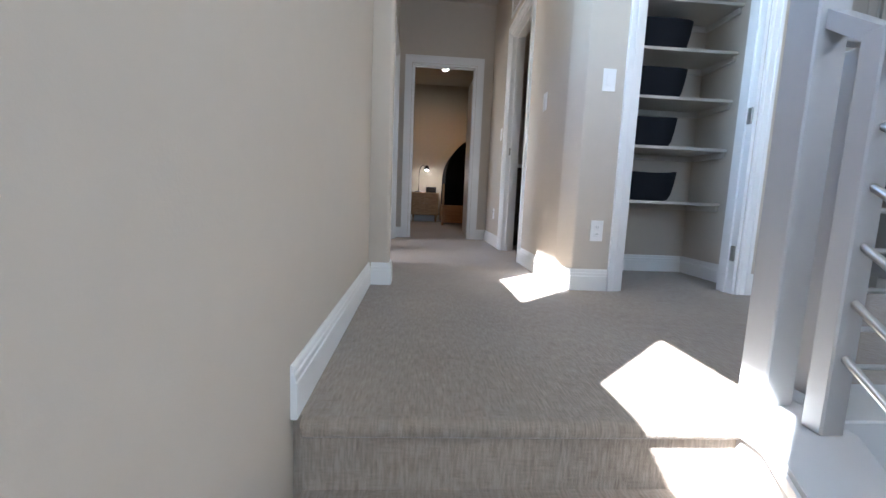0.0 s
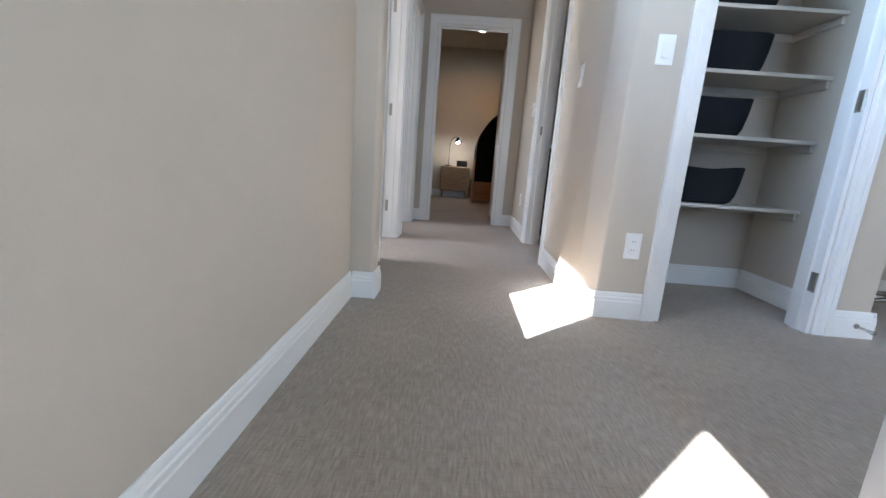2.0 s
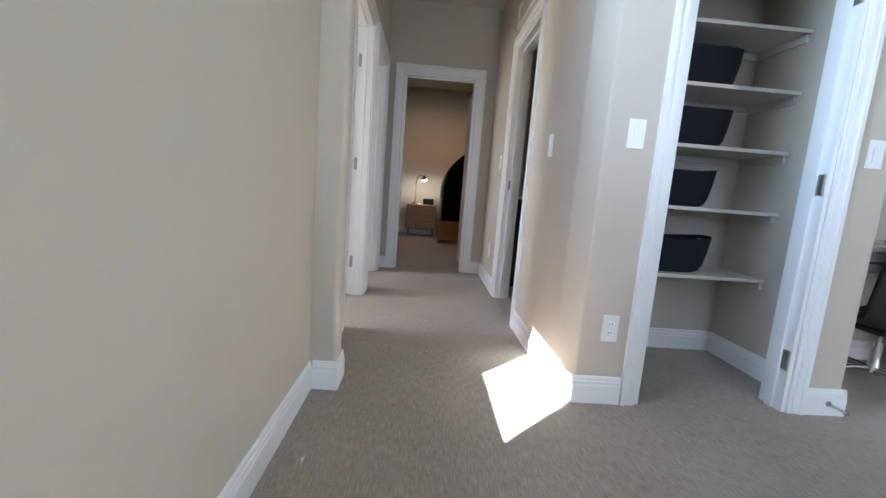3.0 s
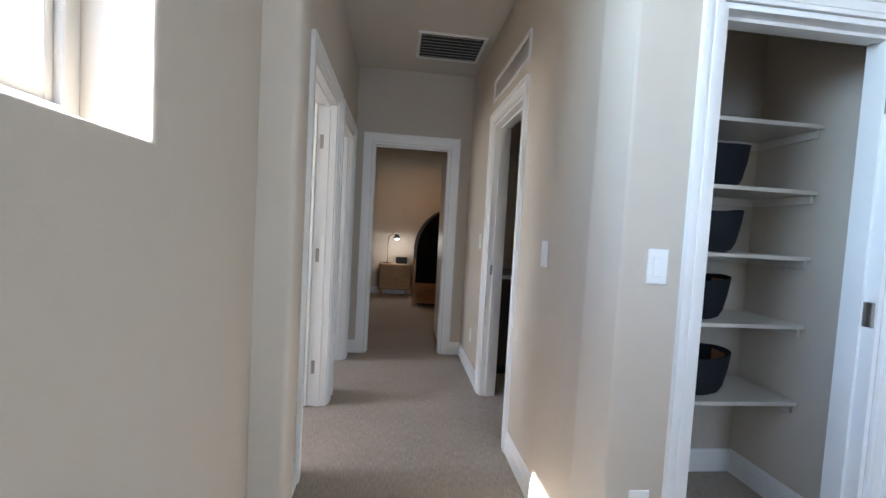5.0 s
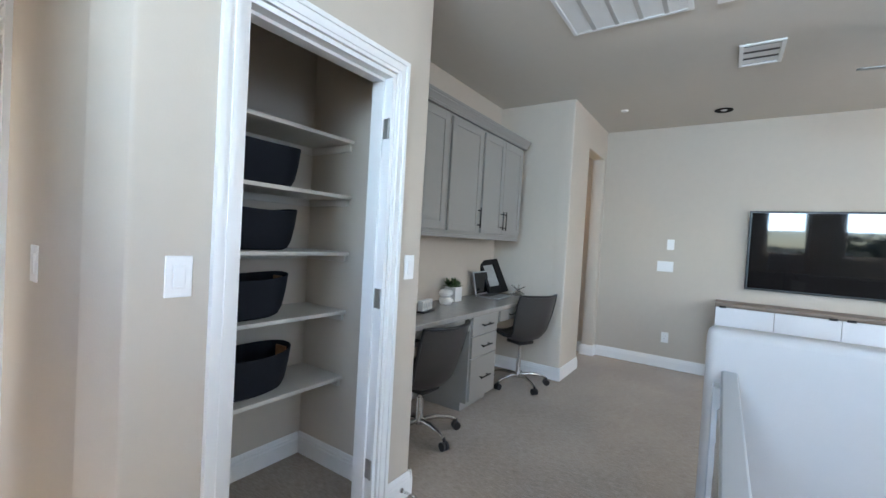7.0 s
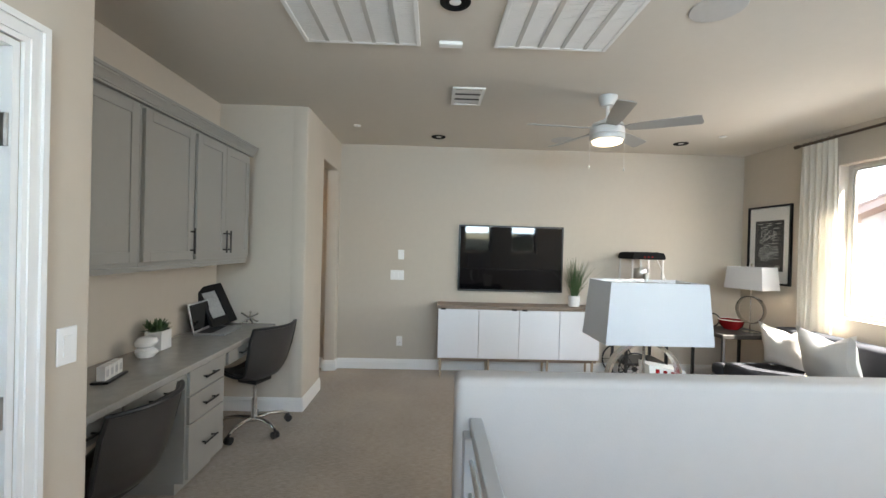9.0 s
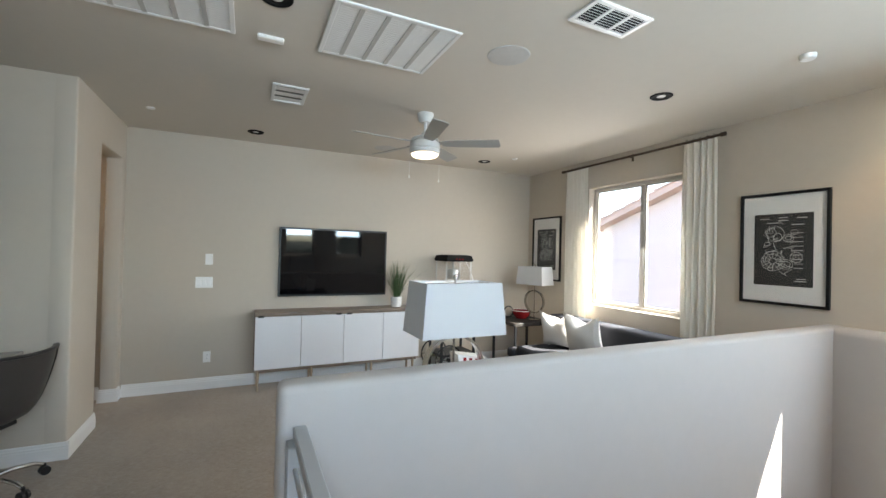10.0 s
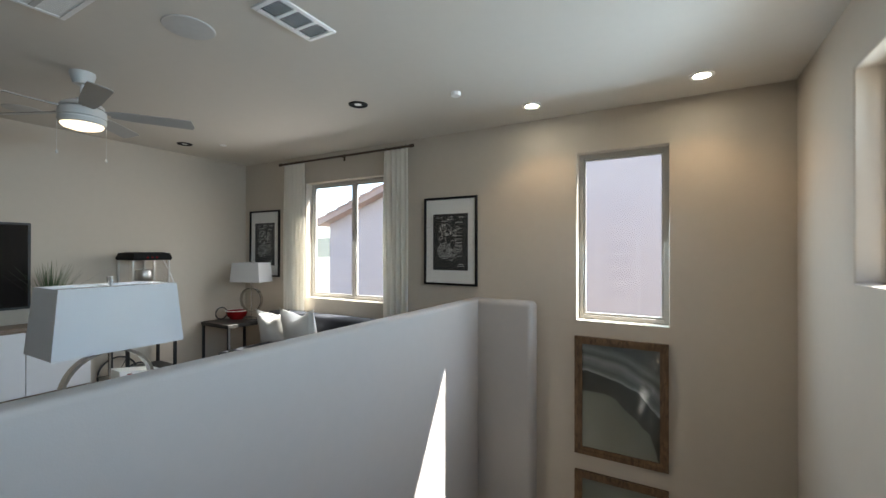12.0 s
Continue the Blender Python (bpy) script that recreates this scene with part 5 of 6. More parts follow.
for yl_ in (CY0 + 0.07, CY0 + 0.60, CY1 - 0.60, CY1 - 0.045):
    for xl in (CX0 + 0.045, CX1 - 0.05):
        bm = bmesh.new()
        cyl(bm, (xl, yl_, 0.0), (xl, yl_, 0.2245), 0.011, 0.018, n=12)
        part("leg", bm, M_OAKLEG, cr, "tapered pale oak leg")

gp = thing("grass_plant", "green faux grass plant in a white pot on the credenza", "plant", (5.89, -0.42, 0.8425))
bm = bmesh.new()
lathe(bm, [(0.0005, 0), (0.058, 0), (0.066, 0.02), (0.070, 0.125), (0.063, 0.125), (0.060, 0.11), (0.0005, 0.108)], (5.89, -0.42, 0.8425), 26)
part("pot", bm, M_CERAMIC, gp)
for k in range(170):
    bm = bmesh.new()
    a, lean, L = rng.uniform(0, 2 * math.pi), abs(rng.gauss(0, 0.26)), rng.uniform(0.28, 0.50)
    r0 = rng.uniform(0, 0.045)
    p = Vector((5.89 + r0 * math.cos(a), -0.42 + r0 * math.sin(a), 0.945))
    prev = None
    side = Vector((-math.sin(a), math.cos(a), 0))
    for j in range(5):
        t = j / 4
        q = p + Vector((math.cos(a), math.sin(a), 0)) * L * (lean * t + 0.5 * lean * t * t) + Vector((0, 0, L * (t - 0.22 * lean * t * t)))
        if q.x > 6.055:
            q.x = 6.055
        wv = 0.0042 * (1 - t * 0.9)
        cur = (bm.verts.new(q + side * wv), bm.verts.new(q - side * wv))
        if prev:
            bm.faces.new((prev[0], prev[1], cur[1], cur[0]))
        prev = cur
    part("blade", bm, M_GRASS, gp)

pc = thing("popcorn_machine", "black and red popcorn machine on a black cart", "popcorn machine", (5.80, -1.17, 0))
bm = bmesh.new()
lathe(bm, [(0.0005, 0.0), (0.26, 0.0), (0.275, 0.02), (0.25, 0.075), (0.18, 0.085), (0.0005, 0.085)], (5.80, -1.17, 1.425), 4)
bmesh.ops.rotate(bm, cent=(5.80, -1.17, 0), matrix=Matrix.Rotation(radians(45), 3, "Z"), verts=bm.verts[:])
for v in bm.verts:
    v.co.y = -1.17 + (v.co.y + 1.17) * 0.98
part("canopy", bm, M_CANBLACK, pc, "glossy black hood", smooth=False)
for y in (-1.205, -1.16, -1.115):
    pbox("sign_mark", (5.604, y - 0.008, 1.446, 5.6075, y + 0.008, 1.462), M_RED, pc, 0, "dark red mark")
for x in (5.645, 5.955):
    for y in (-1.345, -0.995):
        pbox("corner_post", (x - 0.008, y - 0.008, 1.02, x + 0.008, y + 0.008, 1.4245), M_STEEL, pc)
bm = bmesh.new()
tube(bm, [(5.82, -1.355 - 0.15 * math.sin(1.5 * t), 1.455 - 0.42 * t) for t in [k / 9 for k in range(10)]], 0.0065, 8)
part("door_prop", bm, M_PLASTIC, pc, "thin white curved tube beside the cabinet")
for dims in ((5.640, -1.350, 1.03, 5.644, -0.990, 1.42), (5.655, -1.369, 1.03, 5.945, -1.365, 1.42), (5.655, -0.975, 1.03, 5.945, -0.971, 1.42)):
    pbox("glass_panel", dims, M_PICGLASS, pc).visible_shadow = False
bm = bmesh.new()
cyl(bm, (5.80, -1.17, 1.32), (5.80, -1.17, 1.4245), 0.012, n=10)
lathe(bm, [(0.0005, 1.20), (0.075, 1.20), (0.085, 1.22), (0.085, 1.31), (0.078, 1.32), (0.0005, 1.32)], (5.80, -1.17, 0), 22)
part("kettle", bm, M_STEEL, pc, "steel popping kettle")
pbox("base", (5.62, -1.39, 0.90, 5.98, -0.95, 1.0195), M_BLACK, pc, 0.006)
pbox("cart_shelf", (5.60, -1.42, 0.22, 6.00, -0.92, 0.25), M_BLACK, pc, 0.004)
pbox("cart_top", (5.60, -1.42, 0.865, 6.00, -0.92, 0.8995), M_BLACK, pc, 0.004)
for x in (5.62, 5.98):
    for y in (-1.40, -0.94):
        bm = bmesh.new()
        box(bm, x - 0.014, y - 0.014, 0.0, x + 0.014, y + 0.014, 0.8645, 0.002)
        part("leg", bm, M_BLACK, pc)


for wx in (5.575, 6.025):
    c = Vector((wx, -1.02, 0.190))
    bm = bmesh.new()
    tube(bm, [c + Vector((0, 0.180 * math.cos(t), 0.180 * math.sin(t))) for t in [2 * math.pi * k / 36 for k in range(36)]], 0.0095, 8, closed=True)
    wheel = part("cart_wheel", bm, M_BLACK, pc, "black spoked cart wheel")
    bm = bmesh.new()
    cyl(bm, c - Vector((0.016, 0, 0)), c + Vector((0.016, 0, 0)), 0.026, n=14)
    part("hub", bm, M_BLACK, wheel)
    for k in range(6):
        t = math.pi * k / 3
        d = Vector((0, math.cos(t), math.sin(t)))
        bm = bmesh.new()
        cyl(bm, c + d * 0.024, c + d * 0.174, 0.0035, n=6)
        part("spoke", bm, M_BLACK, wheel)

# ---------- lamps and tables ----------
def ring_lamp(x, y, z0, shade_z0, shade_z1, lx, ly, ring, label, turn=0.0):
    """A rectangular tapered linen shade over a stem inside a flat metal ring."""
    ob = thing("table_lamp", label, "lamp", (x, y, z0), "table lamps")
    R = pose(x, y, 0, 0, 0, turn)

    def put(name, bm, m, lab=""):
        bmesh.ops.transform(bm, matrix=R, verts=bm.verts[:])
        return part(name, bm, m, ob, lab)

    bm = bmesh.new()
    t = 0.0015
    loops = []
    for z, k, d in ((shade_z0, 1.0, 0), (shade_z1, 0.90, 0), (shade_z1, 0.90, t), (shade_z0, 1.0, t)):
        a, b = lx / 2 * k - d, ly / 2 * k - d
        loops.append([bm.verts.new((sx * a, sy * b, z)) for sx, sy in ((-1, -1), (1, -1), (1, 1), (-1, 1))])
    for i in range(4):
        p, q = loops[i], loops[(i + 1) % 4]
        for j in range(4):
            bm.faces.new((p[j], p[(j + 1) % 4], q[(j + 1) % 4], q[j]))
    put("shade", bm, M_SHADE, "white linen rectangular tapered shade")
    bm = bmesh.new()
    cyl(bm, (0, 0, z0 + 0.012), (0, 0, shade_z1 + 0.01), 0.006, n=10)
    cyl(bm, (0, 0, shade_z1 + 0.01), (0, 0, shade_z1 + 0.035), 0.011, n=12)
    cyl(bm, (-lx * 0.44, 0, shade_z1 - 0.006), (lx * 0.44, 0, shade_z1 - 0.006), 0.002, n=6)
    cyl(bm, (0, -ly * 0.44, shade_z1 - 0.006), (0, ly * 0.44, shade_z1 - 0.006), 0.002, n=6)
    put("stem", bm, M_SILVER, "brushed metal stem and finial")
    bm = bmesh.new()
    lathe(bm, [(0.0005, 0.0), (0.07, 0.0), (0.07, 0.012), (0.0005, 0.0125)], (0, 0, z0), 24)
    put("foot", bm, M_SILVER)
    zc = (z0 + 0.012 + shade_z0 + 0.01) / 2
    rr = ring
    bm = bmesh.new()
    loops = []
    for k in range(36):
        a = 2 * math.pi * k / 36
        loops.append([bm.verts.new((w, r * math.cos(a), zc + r * math.sin(a))) for w, r in ((-0.021, rr), (0.021, rr), (0.021, rr - 0.011), (-0.021, rr - 0.011))])
    for k in range(36):
        p, q = loops[k], loops[(k + 1) % 36]
        for j in range(4):
            bm.faces.new((p[j], p[(j + 1) % 4], q[(j + 1) % 4], q[j]))
    put("ring", bm, M_SILVER, "flat polished metal ring")
    bm = bmesh.new()
    lathe(bm, [(0.0005, -0.032), (0.022, -0.02), (0.03, 0.0), (0.022, 0.02), (0.012, 0.035), (0.0005, 0.036)], (0, 0, (shade_z0 + shade_z1) / 2), 16)
    put("bulb", bm, M_LAMPBULB)
    return ob


def side_table(x0, y0, x1, y1, h, label, name="side_table"):
    tb = thing(name, label, "table", ((x0 + x1) / 2, (y0 + y1) / 2, 0))
    pbox("tabletop", (x0, y0, h - 0.045, x1, y1, h), M_DARKWOOD, tb, 0.004)
    for x in (x0 + 0.02, x1 - 0.02):
        for y in (y0 + 0.02, y1 - 0.02):
            bm = bmesh.new()
            box(bm, x - 0.014, y - 0.014, 0, x + 0.014, y + 0.014, h - 0.0455, 0.002)
            part("leg", bm, M_BLACK, tb, "black metal leg")
    for dims in ((x0 + 0.035, y0 + 0.012, 0.06, x1 - 0.035, y0 + 0.028, 0.08), (x0 + 0.035, y1 - 0.028, 0.06, x1 - 0.035, y1 - 0.012, 0.08)):
        pbox("stretcher", dims, M_BLACK, tb)
    return tb


side_table(2.515, -0.10, 2.985, 0.80, 0.76, "dark narrow console table behind the half wall", "console_table")
ring_lamp(2.775, 0.343, 0.7605, 1.130, 1.385, 0.262, 0.452, 0.165, "white rectangular linen lamp on a polished ring base")
bx_ = thing("popcorn_box", "red and white striped paper popcorn box on the console", "box", (2.91, 0.19, 0.7605))
bm = bmesh.new()
prism(bm, [(0.12, 0.7605), (0.25, 0.7605), (0.275, 0.995), (0.10, 0.965)], "x", 2.855, 2.955)
part("carton", bm, M_PAPER, bx_)
for k in range(4):
    a = 0.120 + 0.036 * k
    bm = bmesh.new()
    prism(bm, [(a, 0.77), (a + 0.012, 0.77), (a + 0.016, 0.960 + 0.006 * k), (a - 0.002, 0.958 + 0.006 * k)], "x", 2.8525, 2.8545)
    part("stripe", bm, M_RED, bx_)

TH = 0.645
side_table(5.33, -2.44, 5.88, -1.84, TH, "dark wood side table with slim black metal legs")
ring_lamp(5.50, -2.265, TH + 0.0005, 1.13, 1.375, 0.28, 0.42, 0.155, "white rectangular linen lamp on a polished ring base", -72)
bl = thing("red_bowl", "red enamel bowl with a cream rim on the side table", "bowl", (5.70, -2.20, TH + 0.0005))
bm = bmesh.new()
lathe(bm, [(0.0005, 0.0), (0.075, 0.0), (0.080, 0.012), (0.115, 0.045), (0.135, 0.108), (0.129, 0.108), (0.110, 0.05), (0.06, 0.018), (0.0005, 0.016)], (5.70, -2.20, TH + 0.0005), 30)
part("body", bm, M_RED, bl)
bm = bmesh.new()
tube(bm, [(5.70 + 0.133 * math.cos(a), -2.20 + 0.133 * math.sin(a), TH + 0.1115) for a in [2 * math.pi * k / 30 for k in range(30)]], 0.005, 8, closed=True)
part("rim", bm, M_CERAMIC, bl, "cream rolled rim")
bm = bmesh.new()
tube(bm, [(5.81, -2.06 + 0.075 * math.cos(a), TH + 0.083 + 0.075 * math.sin(a)) for a in [2 * math.pi * k / 30 for k in range(30)]], 0.0075, 8, closed=True)
single("ring_ornament", bm, M_BLACK, "dark metal ring ornament on the side table", "ornament")

# sofa under the window with pillows
sofa = thing("sofa", "charcoal upholstered sofa under the window", "sofa", (4.1, -2.05, 0))
for n_, dims, b in (("base", (2.95, -2.48, 0.10, 5.20, -1.62, 0.28), 0.02), ("backrest", (2.95, -2.50, 0.2805, 5.20, -2.26, 0.78), 0.05),
                    ("armrest", (2.95, -2.255, 0.2805, 3.12, -1.62, 0.40), 0.045), ("armrest", (5.03, -2.255, 0.2805, 5.20, -1.62, 0.40), 0.045),
                    ("seat_cushion", (3.125, -2.252, 0.2805, 4.07, -1.63, 0.44), 0.035), ("seat_cushion", (4.075, -2.252, 0.2805, 5.025, -1.63, 0.44), 0.035)):
    bm = bmesh.new()
    box(bm, *dims, b, 3)
    part(n_, bm, M_SOFA, sofa)
for x in (3.02, 5.13):
    for y in (-2.42, -1.70):
        bm = bmesh.new()
        cyl(bm, (x, y, 0), (x, y, 0.0995), 0.016, 0.024, n=10)
        part("leg", bm, M_BLACK, sofa)


def pillow(x, y, z, w, turn, lean, label):
    """A knife-edge cushion standing on its edge, pinched at the corners."""
    n = 12
    bm = bmesh.new()
    sides = []
    for s in (1, -1):
        grid = []
        for i in range(n + 1):
            row = []
            for j in range(n + 1):
                u, v = -1 + 2 * i / n, -1 + 2 * j / n
                puff = (max(0.0, (1 - u * u)) * max(0.0, (1 - v * v))) ** 0.62
                pinch = 1 - 0.15 * ((1 - u * u) * abs(v) ** 3 if abs(v) > abs(u) else (1 - v * v) * abs(u) ** 3)
                dent = -0.58 * max(0, v) ** 2 * max(0, 1 - abs(u)) ** 1.3
                wob = 0.006 * math.sin(5 * u + 3 * v + turn)
                row.append(bm.verts.new((u * w / 2 * pinch, s * 0.125 * puff + wob * (1 + 1.2 * math.cos(7 * u - 4 * v)), w / 2 + v * w / 2 * pinch + dent * w * 0.36)))
            grid.append(row)
        sides.append(grid)
        for i in range(n):
            for j in range(n):
                bm.faces.new((grid[i][j], grid[i + 1][j], grid[i + 1][j + 1], grid[i][j + 1]))
    bmesh.ops.remove_doubles(bm, verts=bm.verts[:], dist=0.0005)
    bmesh.ops.transform(bm, matrix=pose(x, y, z, lean, 0, turn), verts=bm.verts[:])
    single("throw_pillow", bm, M_PILLOW, label, "pillow", "sofa pillows")


pillow(4.81, -2.11, 0.442, 0.44, 20, -14, "cream throw pillow with a chopped dent on the sofa")
pillow(4.31, -2.06, 0.442, 0.49, 6, -15, "wide cream throw pillow with a chopped dent on the sofa")


# ---------- window wall ----------
def curtain(x0, x1, z0, z1, folds, seed, label):
    r = random.Random(seed)
    cu = thing("curtain", label, "curtain", ((x0 + x1) / 2, -2.49, z0), "curtains")
    bm = bmesh.new()
    N, H = folds * 10, 10
    amp = [r.uniform(0.6, 1.1) for _ in range(folds + 1)]
    grid = []
    for j in range(H + 1):
        t = j / H
        row = []
        for i in range(N + 1):
            u = i / N
            a = amp[int(u * folds)]
            flare = 1 + 0.06 * (1 - t)
            x = (x0 + x1) / 2 + (u - 0.5) * (x1 - x0) * flare + 0.006 * math.sin(7 * t + 9 * u)
            y = -2.495 + 0.021 * a * math.sin(2 * math.pi * folds * u + 0.5 * math.sin(3 * t)) * (0.75 + 0.35 * (1 - t))
            row.append(bm.verts.new((x, y, z0 + (z1 - z0) * t)))
        grid.append(row)
    for j in range(H):
        for i in range(N):
            bm.faces.new((grid[j][i], grid[j][i + 1], grid[j + 1][i + 1], grid[j + 1][i]))
    bmesh.ops.recalc_face_normals(bm, faces=bm.faces[:])
    bmesh.ops.solidify(bm, geom=bm.faces[:], thickness=0.002)
    part("cloth", bm, M_CURTAIN, cu)
    for k in range(folds):
        bm = bmesh.new()
        cx = x0 + (x1 - x0) * (k + 0.5) / folds
        tube(bm, [(cx, -2.495 + 0.021 * math.cos(a), 2.645 + 0.021 * math.sin(a)) for a in [2 * math.pi * q / 14 for q in range(14)]], 0.0022, 6, closed=True)
        part("ring", bm, M_BRONZE, cu)


curtain(4.785, 5.165, 0.02, 2.628, 6, 3, "cream linen curtain panel hanging in soft folds")
curtain(3.225, 3.545, 0.02, 2.628, 5, 5, "cream linen curtain panel hanging in soft folds")
rod = thing("curtain_rod", "thin bronze curtain rod on wall brackets", "curtain rod", (4.2, -2.495, 2.645))
bm = bmesh.new()
cyl(bm, (3.19, -2.495, 2.645), (5.22, -2.495, 2.645), 0.0125, n=14)
part("pole", bm, M_BRONZE, rod)
for x in (3.18, 5.23):
    bm = bmesh.new()
    cyl(bm, (x - 0.02, -2.495, 2.645), (x + 0.02, -2.495, 2.645), 0.019, n=16)
    part("finial", bm, M_BRONZE, rod)
for x in (3.36, 4.20, 5.05):
    bm = bmesh.new()
    cyl(bm, (x, -2.5745, 2.645), (x, -2.508, 2.645), 0.006, n=8)
    box(bm, x - 0.015, -2.5745, 2.605, x + 0.015, -2.569, 2.685, 0.002)
    part("bracket", bm, M_BRONZE, rod)


def framed_print(x0, x1, z0, z1, seed):
    """A black frame with a white mat round a dark technical drawing of fine pale lines."""
    r = random.Random(seed)
    y = -2.5745
    pf = thing("framed_print", "black framed dark technical drawing with a wide white mat", "picture", ((x0 + x1) / 2, y, z0), "framed prints")
    f, d = 0.022, 0.026
    bm = bmesh.new()
    for q in ((x0, x0 + f, z0, z1), (x1 - f, x1, z0, z1), (x0 + f, x1 - f, z0, z0 + f), (x0 + f, x1 - f, z1 - f, z1)):
        box(bm, q[0], y, q[2], q[1], y + d, q[3], 0.002)
    part("frame", bm, M_BLACKFRAME, pf)
    pbox("mat_board", (x0 + f, y, z0 + f, x1 - f, y + 0.008, z1 - f), M_MATBOARD, pf)
    W, H = x1 - x0, z1 - z0
    a, b, c, e = x0 + W * 0.17, x1 - W * 0.17, z0 + H * 0.17, z1 - H * 0.19
    pr_ = pbox("drawing", (a, y + 0.0082, c, b, y + 0.0095, e), M_PRINT, pf)
    bm = bmesh.new()
    yy = y + 0.0098

    def ln(pts, closed=True):
        tube(bm, [(px, yy, pz) for px, pz in pts], 0.0017, 4, closed)

    w, h = b - a, e - c
    for cx, cz, rad in ((0.66, 0.34, 0.20), (0.66, 0.34, 0.14), (0.66, 0.34, 0.06), (0.62, 0.72, 0.15), (0.70, 0.74, 0.09), (0.58, 0.68, 0.07), (0.27, 0.40, 0.10), (0.27, 0.40, 0.05)):
        wob = [1 + r.uniform(-0.06, 0.06) for _ in range(28)]
        ln([(a + w * cx + w * rad * wob[k] * math.cos(2 * math.pi * k / 28), c + h * cz + w * rad * wob[k] * math.sin(2 * math.pi * k / 28)) for k in range(28)])
    for cx, cz, rad in ((0.40, 0.66, 0.09), (0.44, 0.30, 0.12), (0.44, 0.30, 0.075), (0.40, 0.66, 0.05), (0.76, 0.58, 0.05), (0.30, 0.74, 0.06)):
        ln([(a + w * cx + w * rad * math.cos(2 * math.pi * k / 18), c + h * cz + w * rad * 0.8 * math.sin(2 * math.pi * k / 18)) for k in range(18)])
    for k in range(12):
        q = 2 * math.pi * k / 12
        ln([(a + w * (0.66 + 0.07 * math.cos(q)), c + h * 0.34 + w * 0.07 * math.sin(q)), (a + w * (0.66 + 0.19 * math.cos(q)), c + h * 0.34 + w * 0.19 * math.sin(q))], False)
    for k in range(30):
        px, pz = r.uniform(0.30, 0.85), r.uniform(0.18, 0.85)
        q = r.uniform(0, 6.28)
        L_ = r.uniform(0.05, 0.16)
        ln([(a + w * px, c + h * pz), (a + w * (px + L_ * math.cos(q)), c + h * (pz + L_ * 0.7 * math.sin(q)))], False)
    for k in range(9):
        zz = c + h * (0.25 + 0.06 * k)
        ln([(a + w * 0.16, zz), (a + w * r.uniform(0.30, 0.38), zz)], False)
    for px, pz, L_ in ((0.10, 0.93, 0.16), (0.42, 0.94, 0.14), (0.72, 0.93, 0.18), (0.40, 0.90, 0.18), (0.10, 0.07, 0.20), (0.12, 0.10, 0.14), (0.55, 0.87, 0.22), (0.15, 0.84, 0.2)):
        box(bm, a + w * px, yy - 0.0003, c + h * pz, a + w * (px + L_), yy + 0.0006, c + h * pz + 0.005)
    part("line_work", bm, M_CHALK, pr_, "pale fine lines and lettering bars", smooth=False)
    pbox("glazing", (x0 + f, y + 0.016, z0 + f, x1 - f, y + 0.018, z1 - f), M_PICGLASS, pf).visible_shadow = False


framed_print(2.445, 3.058, 1.179, 2.081, 2)
framed_print(5.335, 5.945, 1.179, 2.075, 7)


def abstract_material(name, shift):
    """Broad brushed sweeps of grey-green paint, edged with paler strokes."""
    m, nt, p = nodes_of(name)
    N, L = nt.nodes, nt.links
    co = N.new("ShaderNodeTexCoord")
    mp = N.new("ShaderNodeMapping")
    mp.inputs["Location"].default_value = shift
    L.new(co.outputs["Object"], mp.inputs["Vector"])
    ln_ = N.new("ShaderNodeVectorMath")
    ln_.operation = "LENGTH"
    L.new(mp.outputs[0], ln_.inputs[0])
    nz = N.new("ShaderNodeTexNoise")
    nz.inputs["Scale"].default_value = 5
    L.new(co.outputs["Object"], nz.inputs["Vector"])
    ad = N.new("ShaderNodeMath")
    ad.operation = "MULTIPLY_ADD"
    ad.inputs[1].default_value = 0.10
    L.new(nz.outputs["Fac"], ad.inputs[0])
    L.new(ln_.outputs["Value"], ad.inputs[2])
    r = N.new("ShaderNodeValToRGB")
    el = r.color_ramp.elements
    el[0].position, el[0].color = 0.0, (0.27, 0.275, 0.215, 1)
    el[1].position, el[1].color = 1.0, (0.09, 0.105, 0.10, 1)
    for pos, col in ((0.45, (0.235, 0.24, 0.19)), (0.595, (0.20, 0.21, 0.17)), (0.605, (0.07, 0.075, 0.062)), (0.72, (0.05, 0.056, 0.048)), (0.745, (0.06, 0.066, 0.06)), (0.755, (0.42, 0.44, 0.43)), (0.775, (0.20, 0.215, 0.205)), (0.80, (0.13, 0.145, 0.14)), (0.86, (0.28, 0.30, 0.29)), (0.90, (0.10, 0.113, 0.105)), (0.95, (0.22, 0.24, 0.23))):
        e = el.new(pos)
        e.color = (*col, 1)
    L.new(ad.outputs[0], r.inputs[0])
    L.new(r.outputs[0], p.inputs["Base Color"])
    p.inputs["Roughness"].default_value = 0.5
    return m


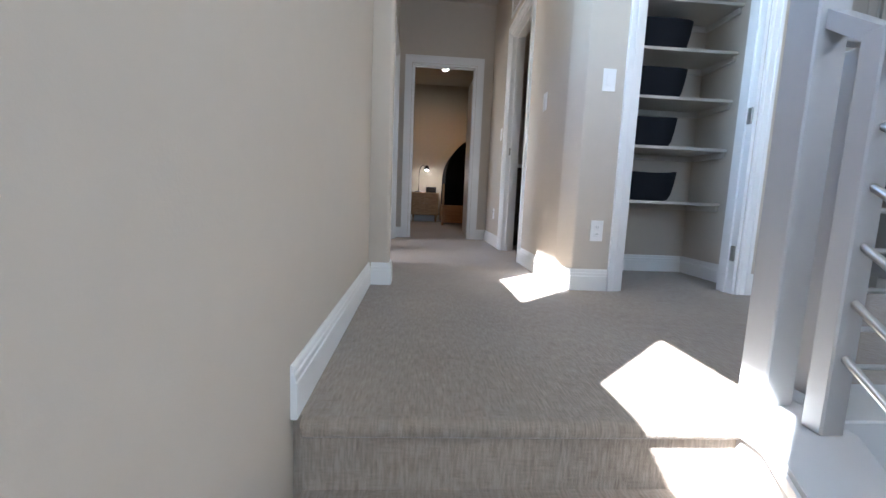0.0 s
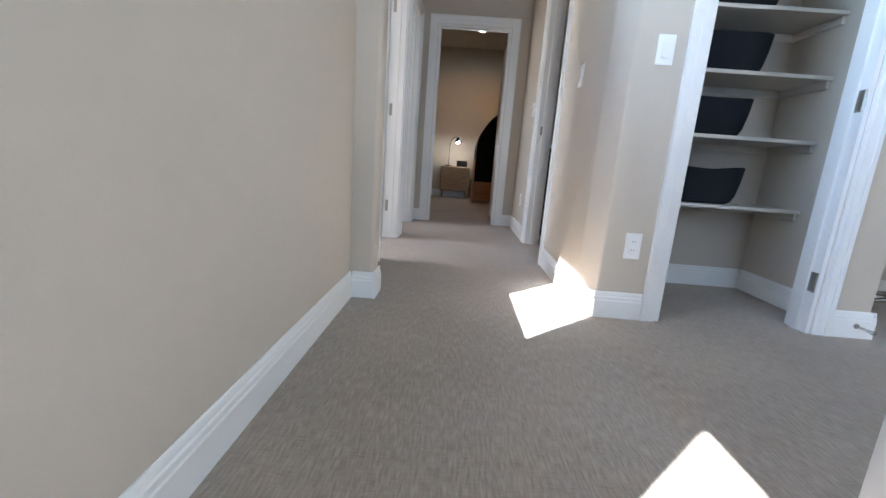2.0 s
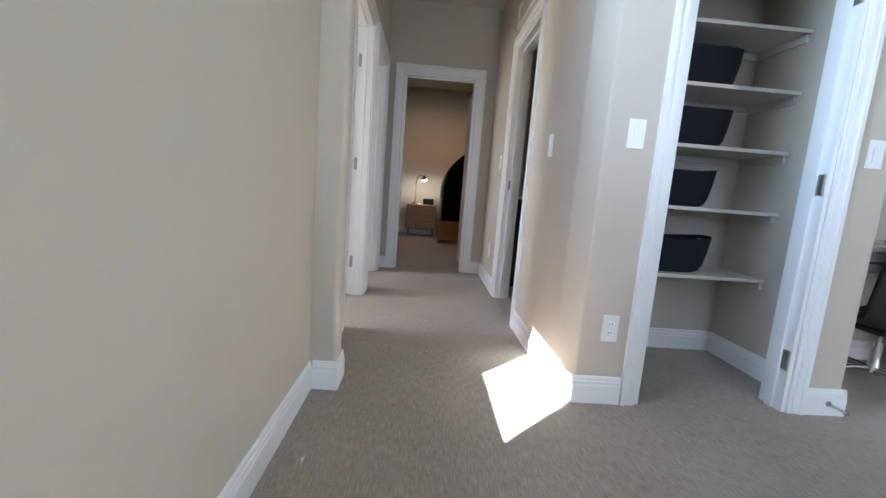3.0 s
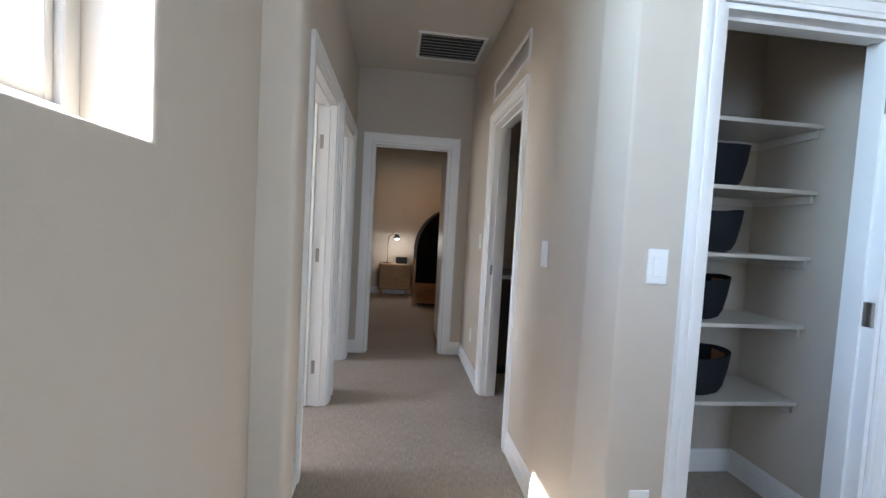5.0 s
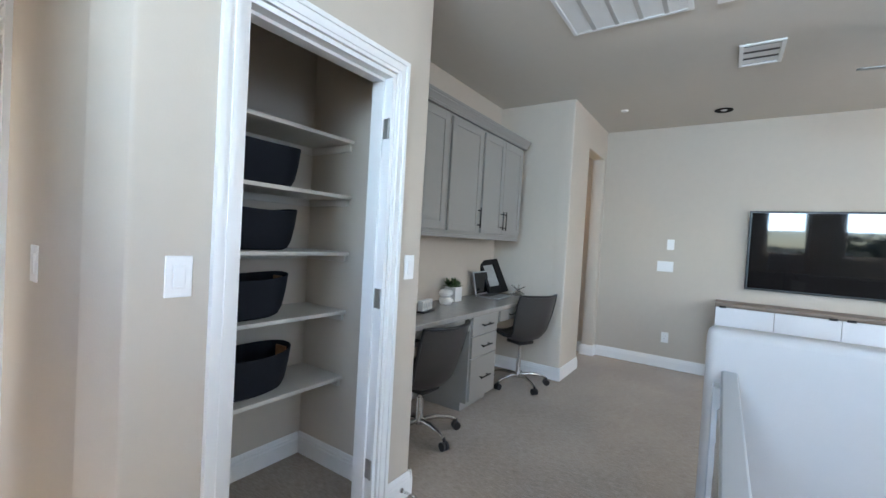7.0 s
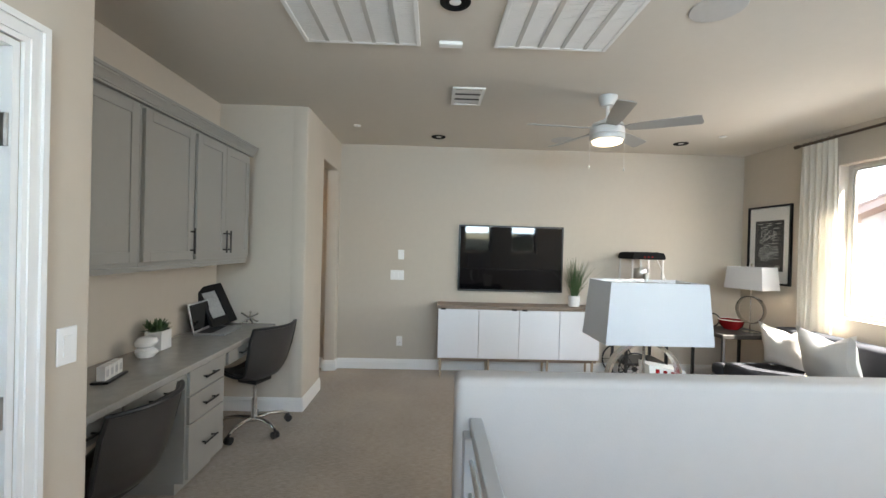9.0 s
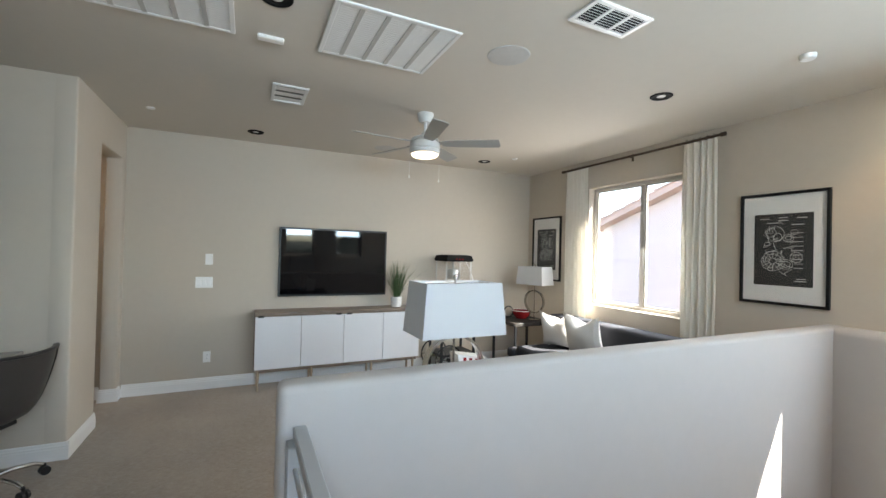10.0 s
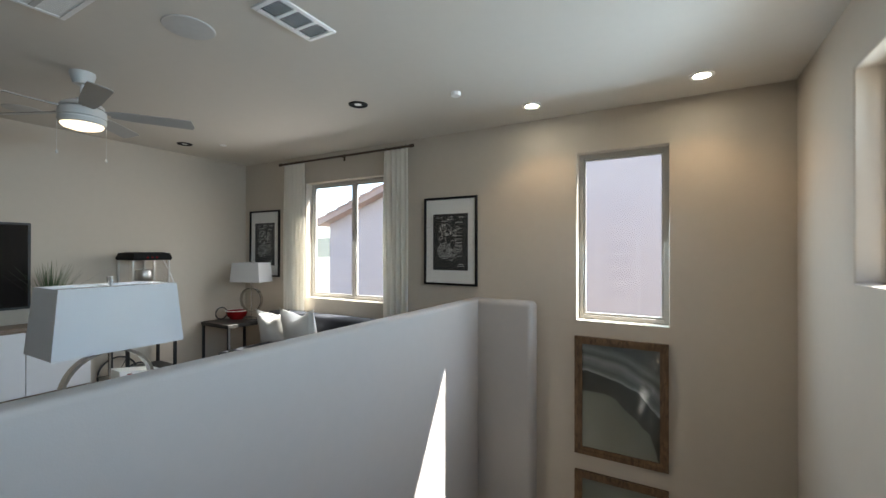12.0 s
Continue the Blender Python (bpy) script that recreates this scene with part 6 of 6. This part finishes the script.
def abstract_art(x0, x1, z0, z1, seed):
    y, f = -2.5745, 0.062
    pa = thing("framed_painting", "abstract grey-green painting in a rustic brown wood frame", "painting", ((x0 + x1) / 2, y, (z0 + z1) / 2), "stairwell paintings")
    bm = bmesh.new()
    for lo, hi, d in ((-0.0, f * 0.55, 0.030), (f * 0.55, f, 0.022)):
        def quad(pts):
            A = [bm.verts.new((u, y, z)) for u, z in pts]
            B = [bm.verts.new((u, y + d, z)) for u, z in pts]
            for i in range(4):
                bm.faces.new((A[i], A[(i + 1) % 4], B[(i + 1) % 4], B[i]))
            bm.faces.new(A[::-1])
            bm.faces.new(B)
        o, n_ = (x0 + lo, x1 - lo, z0 + lo, z1 - lo), (x0 + hi, x1 - hi, z0 + hi, z1 - hi)
        quad([(o[0], o[2]), (n_[0], n_[2]), (n_[0], n_[3]), (o[0], o[3])])
        quad([(o[1], o[2]), (n_[1], n_[2]), (n_[1], n_[3]), (o[1], o[3])])
        quad([(o[0], o[2]), (o[1], o[2]), (n_[1], n_[2]), (n_[0], n_[2])])
        quad([(o[0], o[3]), (o[1], o[3]), (n_[1], n_[3]), (n_[0], n_[3])])
    part("frame", bm, M_ARTFRAME, pa)
    pbox("canvas", (x0 + f, y + 0.001, z0 + f, x1 - f, y + 0.010, z1 - f), abstract_material("abstract_paint", seed), pa)
    pbox("glazing", (x0 + f, y + 0.013, z0 + f, x1 - f, y + 0.015, z1 - f), M_PICGLASS, pa).visible_shadow = False


abstract_art(0.787, 1.507, -0.215, 0.794, (-0.27, 0, 0.50))
abstract_art(0.787, 1.507, -1.370, -0.361, (0.25, 0, -0.35))


# ---------- bedroom beyond the hall ----------
ns = thing("nightstand", "pale oak nightstand with two doors on tapered legs", "nightstand", (0.405, 8.53, 0))
pbox("body", (0.14, 8.34, 0.14, 0.67, 8.76, 0.585), M_NIGHT, ns, 0.008)
for a, b in ((0.155, 0.402), (0.408, 0.655)):
    d = pbox("cabinet_door", (a, 8.327, 0.155, b, 8.3395, 0.57), M_NIGHT, ns, 0.003)
    bm = bmesh.new()
    kx = b - 0.03 if a < 0.3 else a + 0.03
    cyl(bm, (kx, 8.327, 0.37), (kx, 8.312, 0.37), 0.009, n=10)
    part("knob", bm, M_OAKLEG, d)
for x in (0.18, 0.63):
    for y in (8.38, 8.72):
        bm = bmesh.new()
        cyl(bm, (x, y, 0), (x, y, 0.1395), 0.011, 0.019, n=10)
        part("leg", bm, M_NIGHT, ns)
dl = thing("desk_lamp", "black gooseneck lamp glowing on the nightstand", "lamp", (0.27, 8.52, 0.5855))
bm = bmesh.new()
lathe(bm, [(0.0005, 0), (0.07, 0), (0.07, 0.012), (0.02, 0.02), (0.0005, 0.02)], (0.27, 8.52, 0.5855), 20)
part("foot", bm, M_BLACK, dl)
bm = bmesh.new()
tube(bm, [(0.27, 8.52, 0.60), (0.27, 8.52, 0.95), (0.29, 8.51, 1.06), (0.34, 8.49, 1.11), (0.39, 8.46, 1.10)], 0.008, 8)
part("stem", bm, M_BLACK, dl)
bm = bmesh.new()
lathe(bm, [(0.018, 0.09), (0.03, 0.075), (0.065, 0.0), (0.062, 0.0), (0.028, 0.07)], (0.42, 8.44, 1.025), 20)
part("shade", bm, M_BLACK, dl)
bm = bmesh.new()
lathe(bm, [(0.0005, -0.03), (0.02, -0.024), (0.03, 0.0), (0.02, 0.025), (0.0005, 0.03)], (0.42, 8.44, 1.035), 14)
part("bulb", bm, M_BULB, dl)
bm = bmesh.new()
box(bm, 0.42, 8.47, 0.5855, 0.62, 8.60, 0.695, 0.012, 2)
single("wooden_box", bm, M_DARKWOOD, "small dark wooden box on the nightstand", "box")
bd = thing("daybed", "arched black upholstered daybed on an orange oak drawer base", "bed", (1.45, 8.2, 0))
pbox("base", (0.72, 7.66, 0.045, 2.30, 8.74, 0.36), M_BEDWOOD, bd, 0.006)
pbox("side_post", (0.70, 7.635, 0.0, 0.735, 7.6595, 0.74), M_BEDWOOD, bd, 0.003)
pbox("drawer_front", (0.76, 7.640, 0.05, 1.60, 7.6595, 0.225), M_BEDWOOD, bd, 0.004)
pbox("rail", (0.7355, 7.640, 0.255, 2.30, 7.6595, 0.365), M_BEDWOOD, bd, 0.003)
bm = bmesh.new()
poly = [(0.74, 0.366), (2.28, 0.366)] + [(1.51 + 0.77 * math.cos(a), 0.86 + 0.77 * math.sin(a)) for a in [math.pi * k / 24 for k in range(25)]]
prism(bm, poly, "y", 7.68, 8.70)
part("arched_hood", bm, M_BEDBLACK, bd, "black padded arch")

# bathroom vanity behind the dark doorway
va = thing("bath_vanity", "dark wood bathroom vanity with a pale top", "vanity", (1.9, 4.95, 0))
pbox("body", (1.24, 4.62, 0.09, 2.60, 5.195, 0.85), M_VANITY, va, 0.004)
pbox("vanity_top", (1.225, 4.595, 0.8505, 2.62, 5.197, 0.885), M_CERAMIC, va, 0.004)
pbox("plinth", (1.24, 4.68, 0.0, 2.60, 5.195, 0.0895), M_BLACK, va)
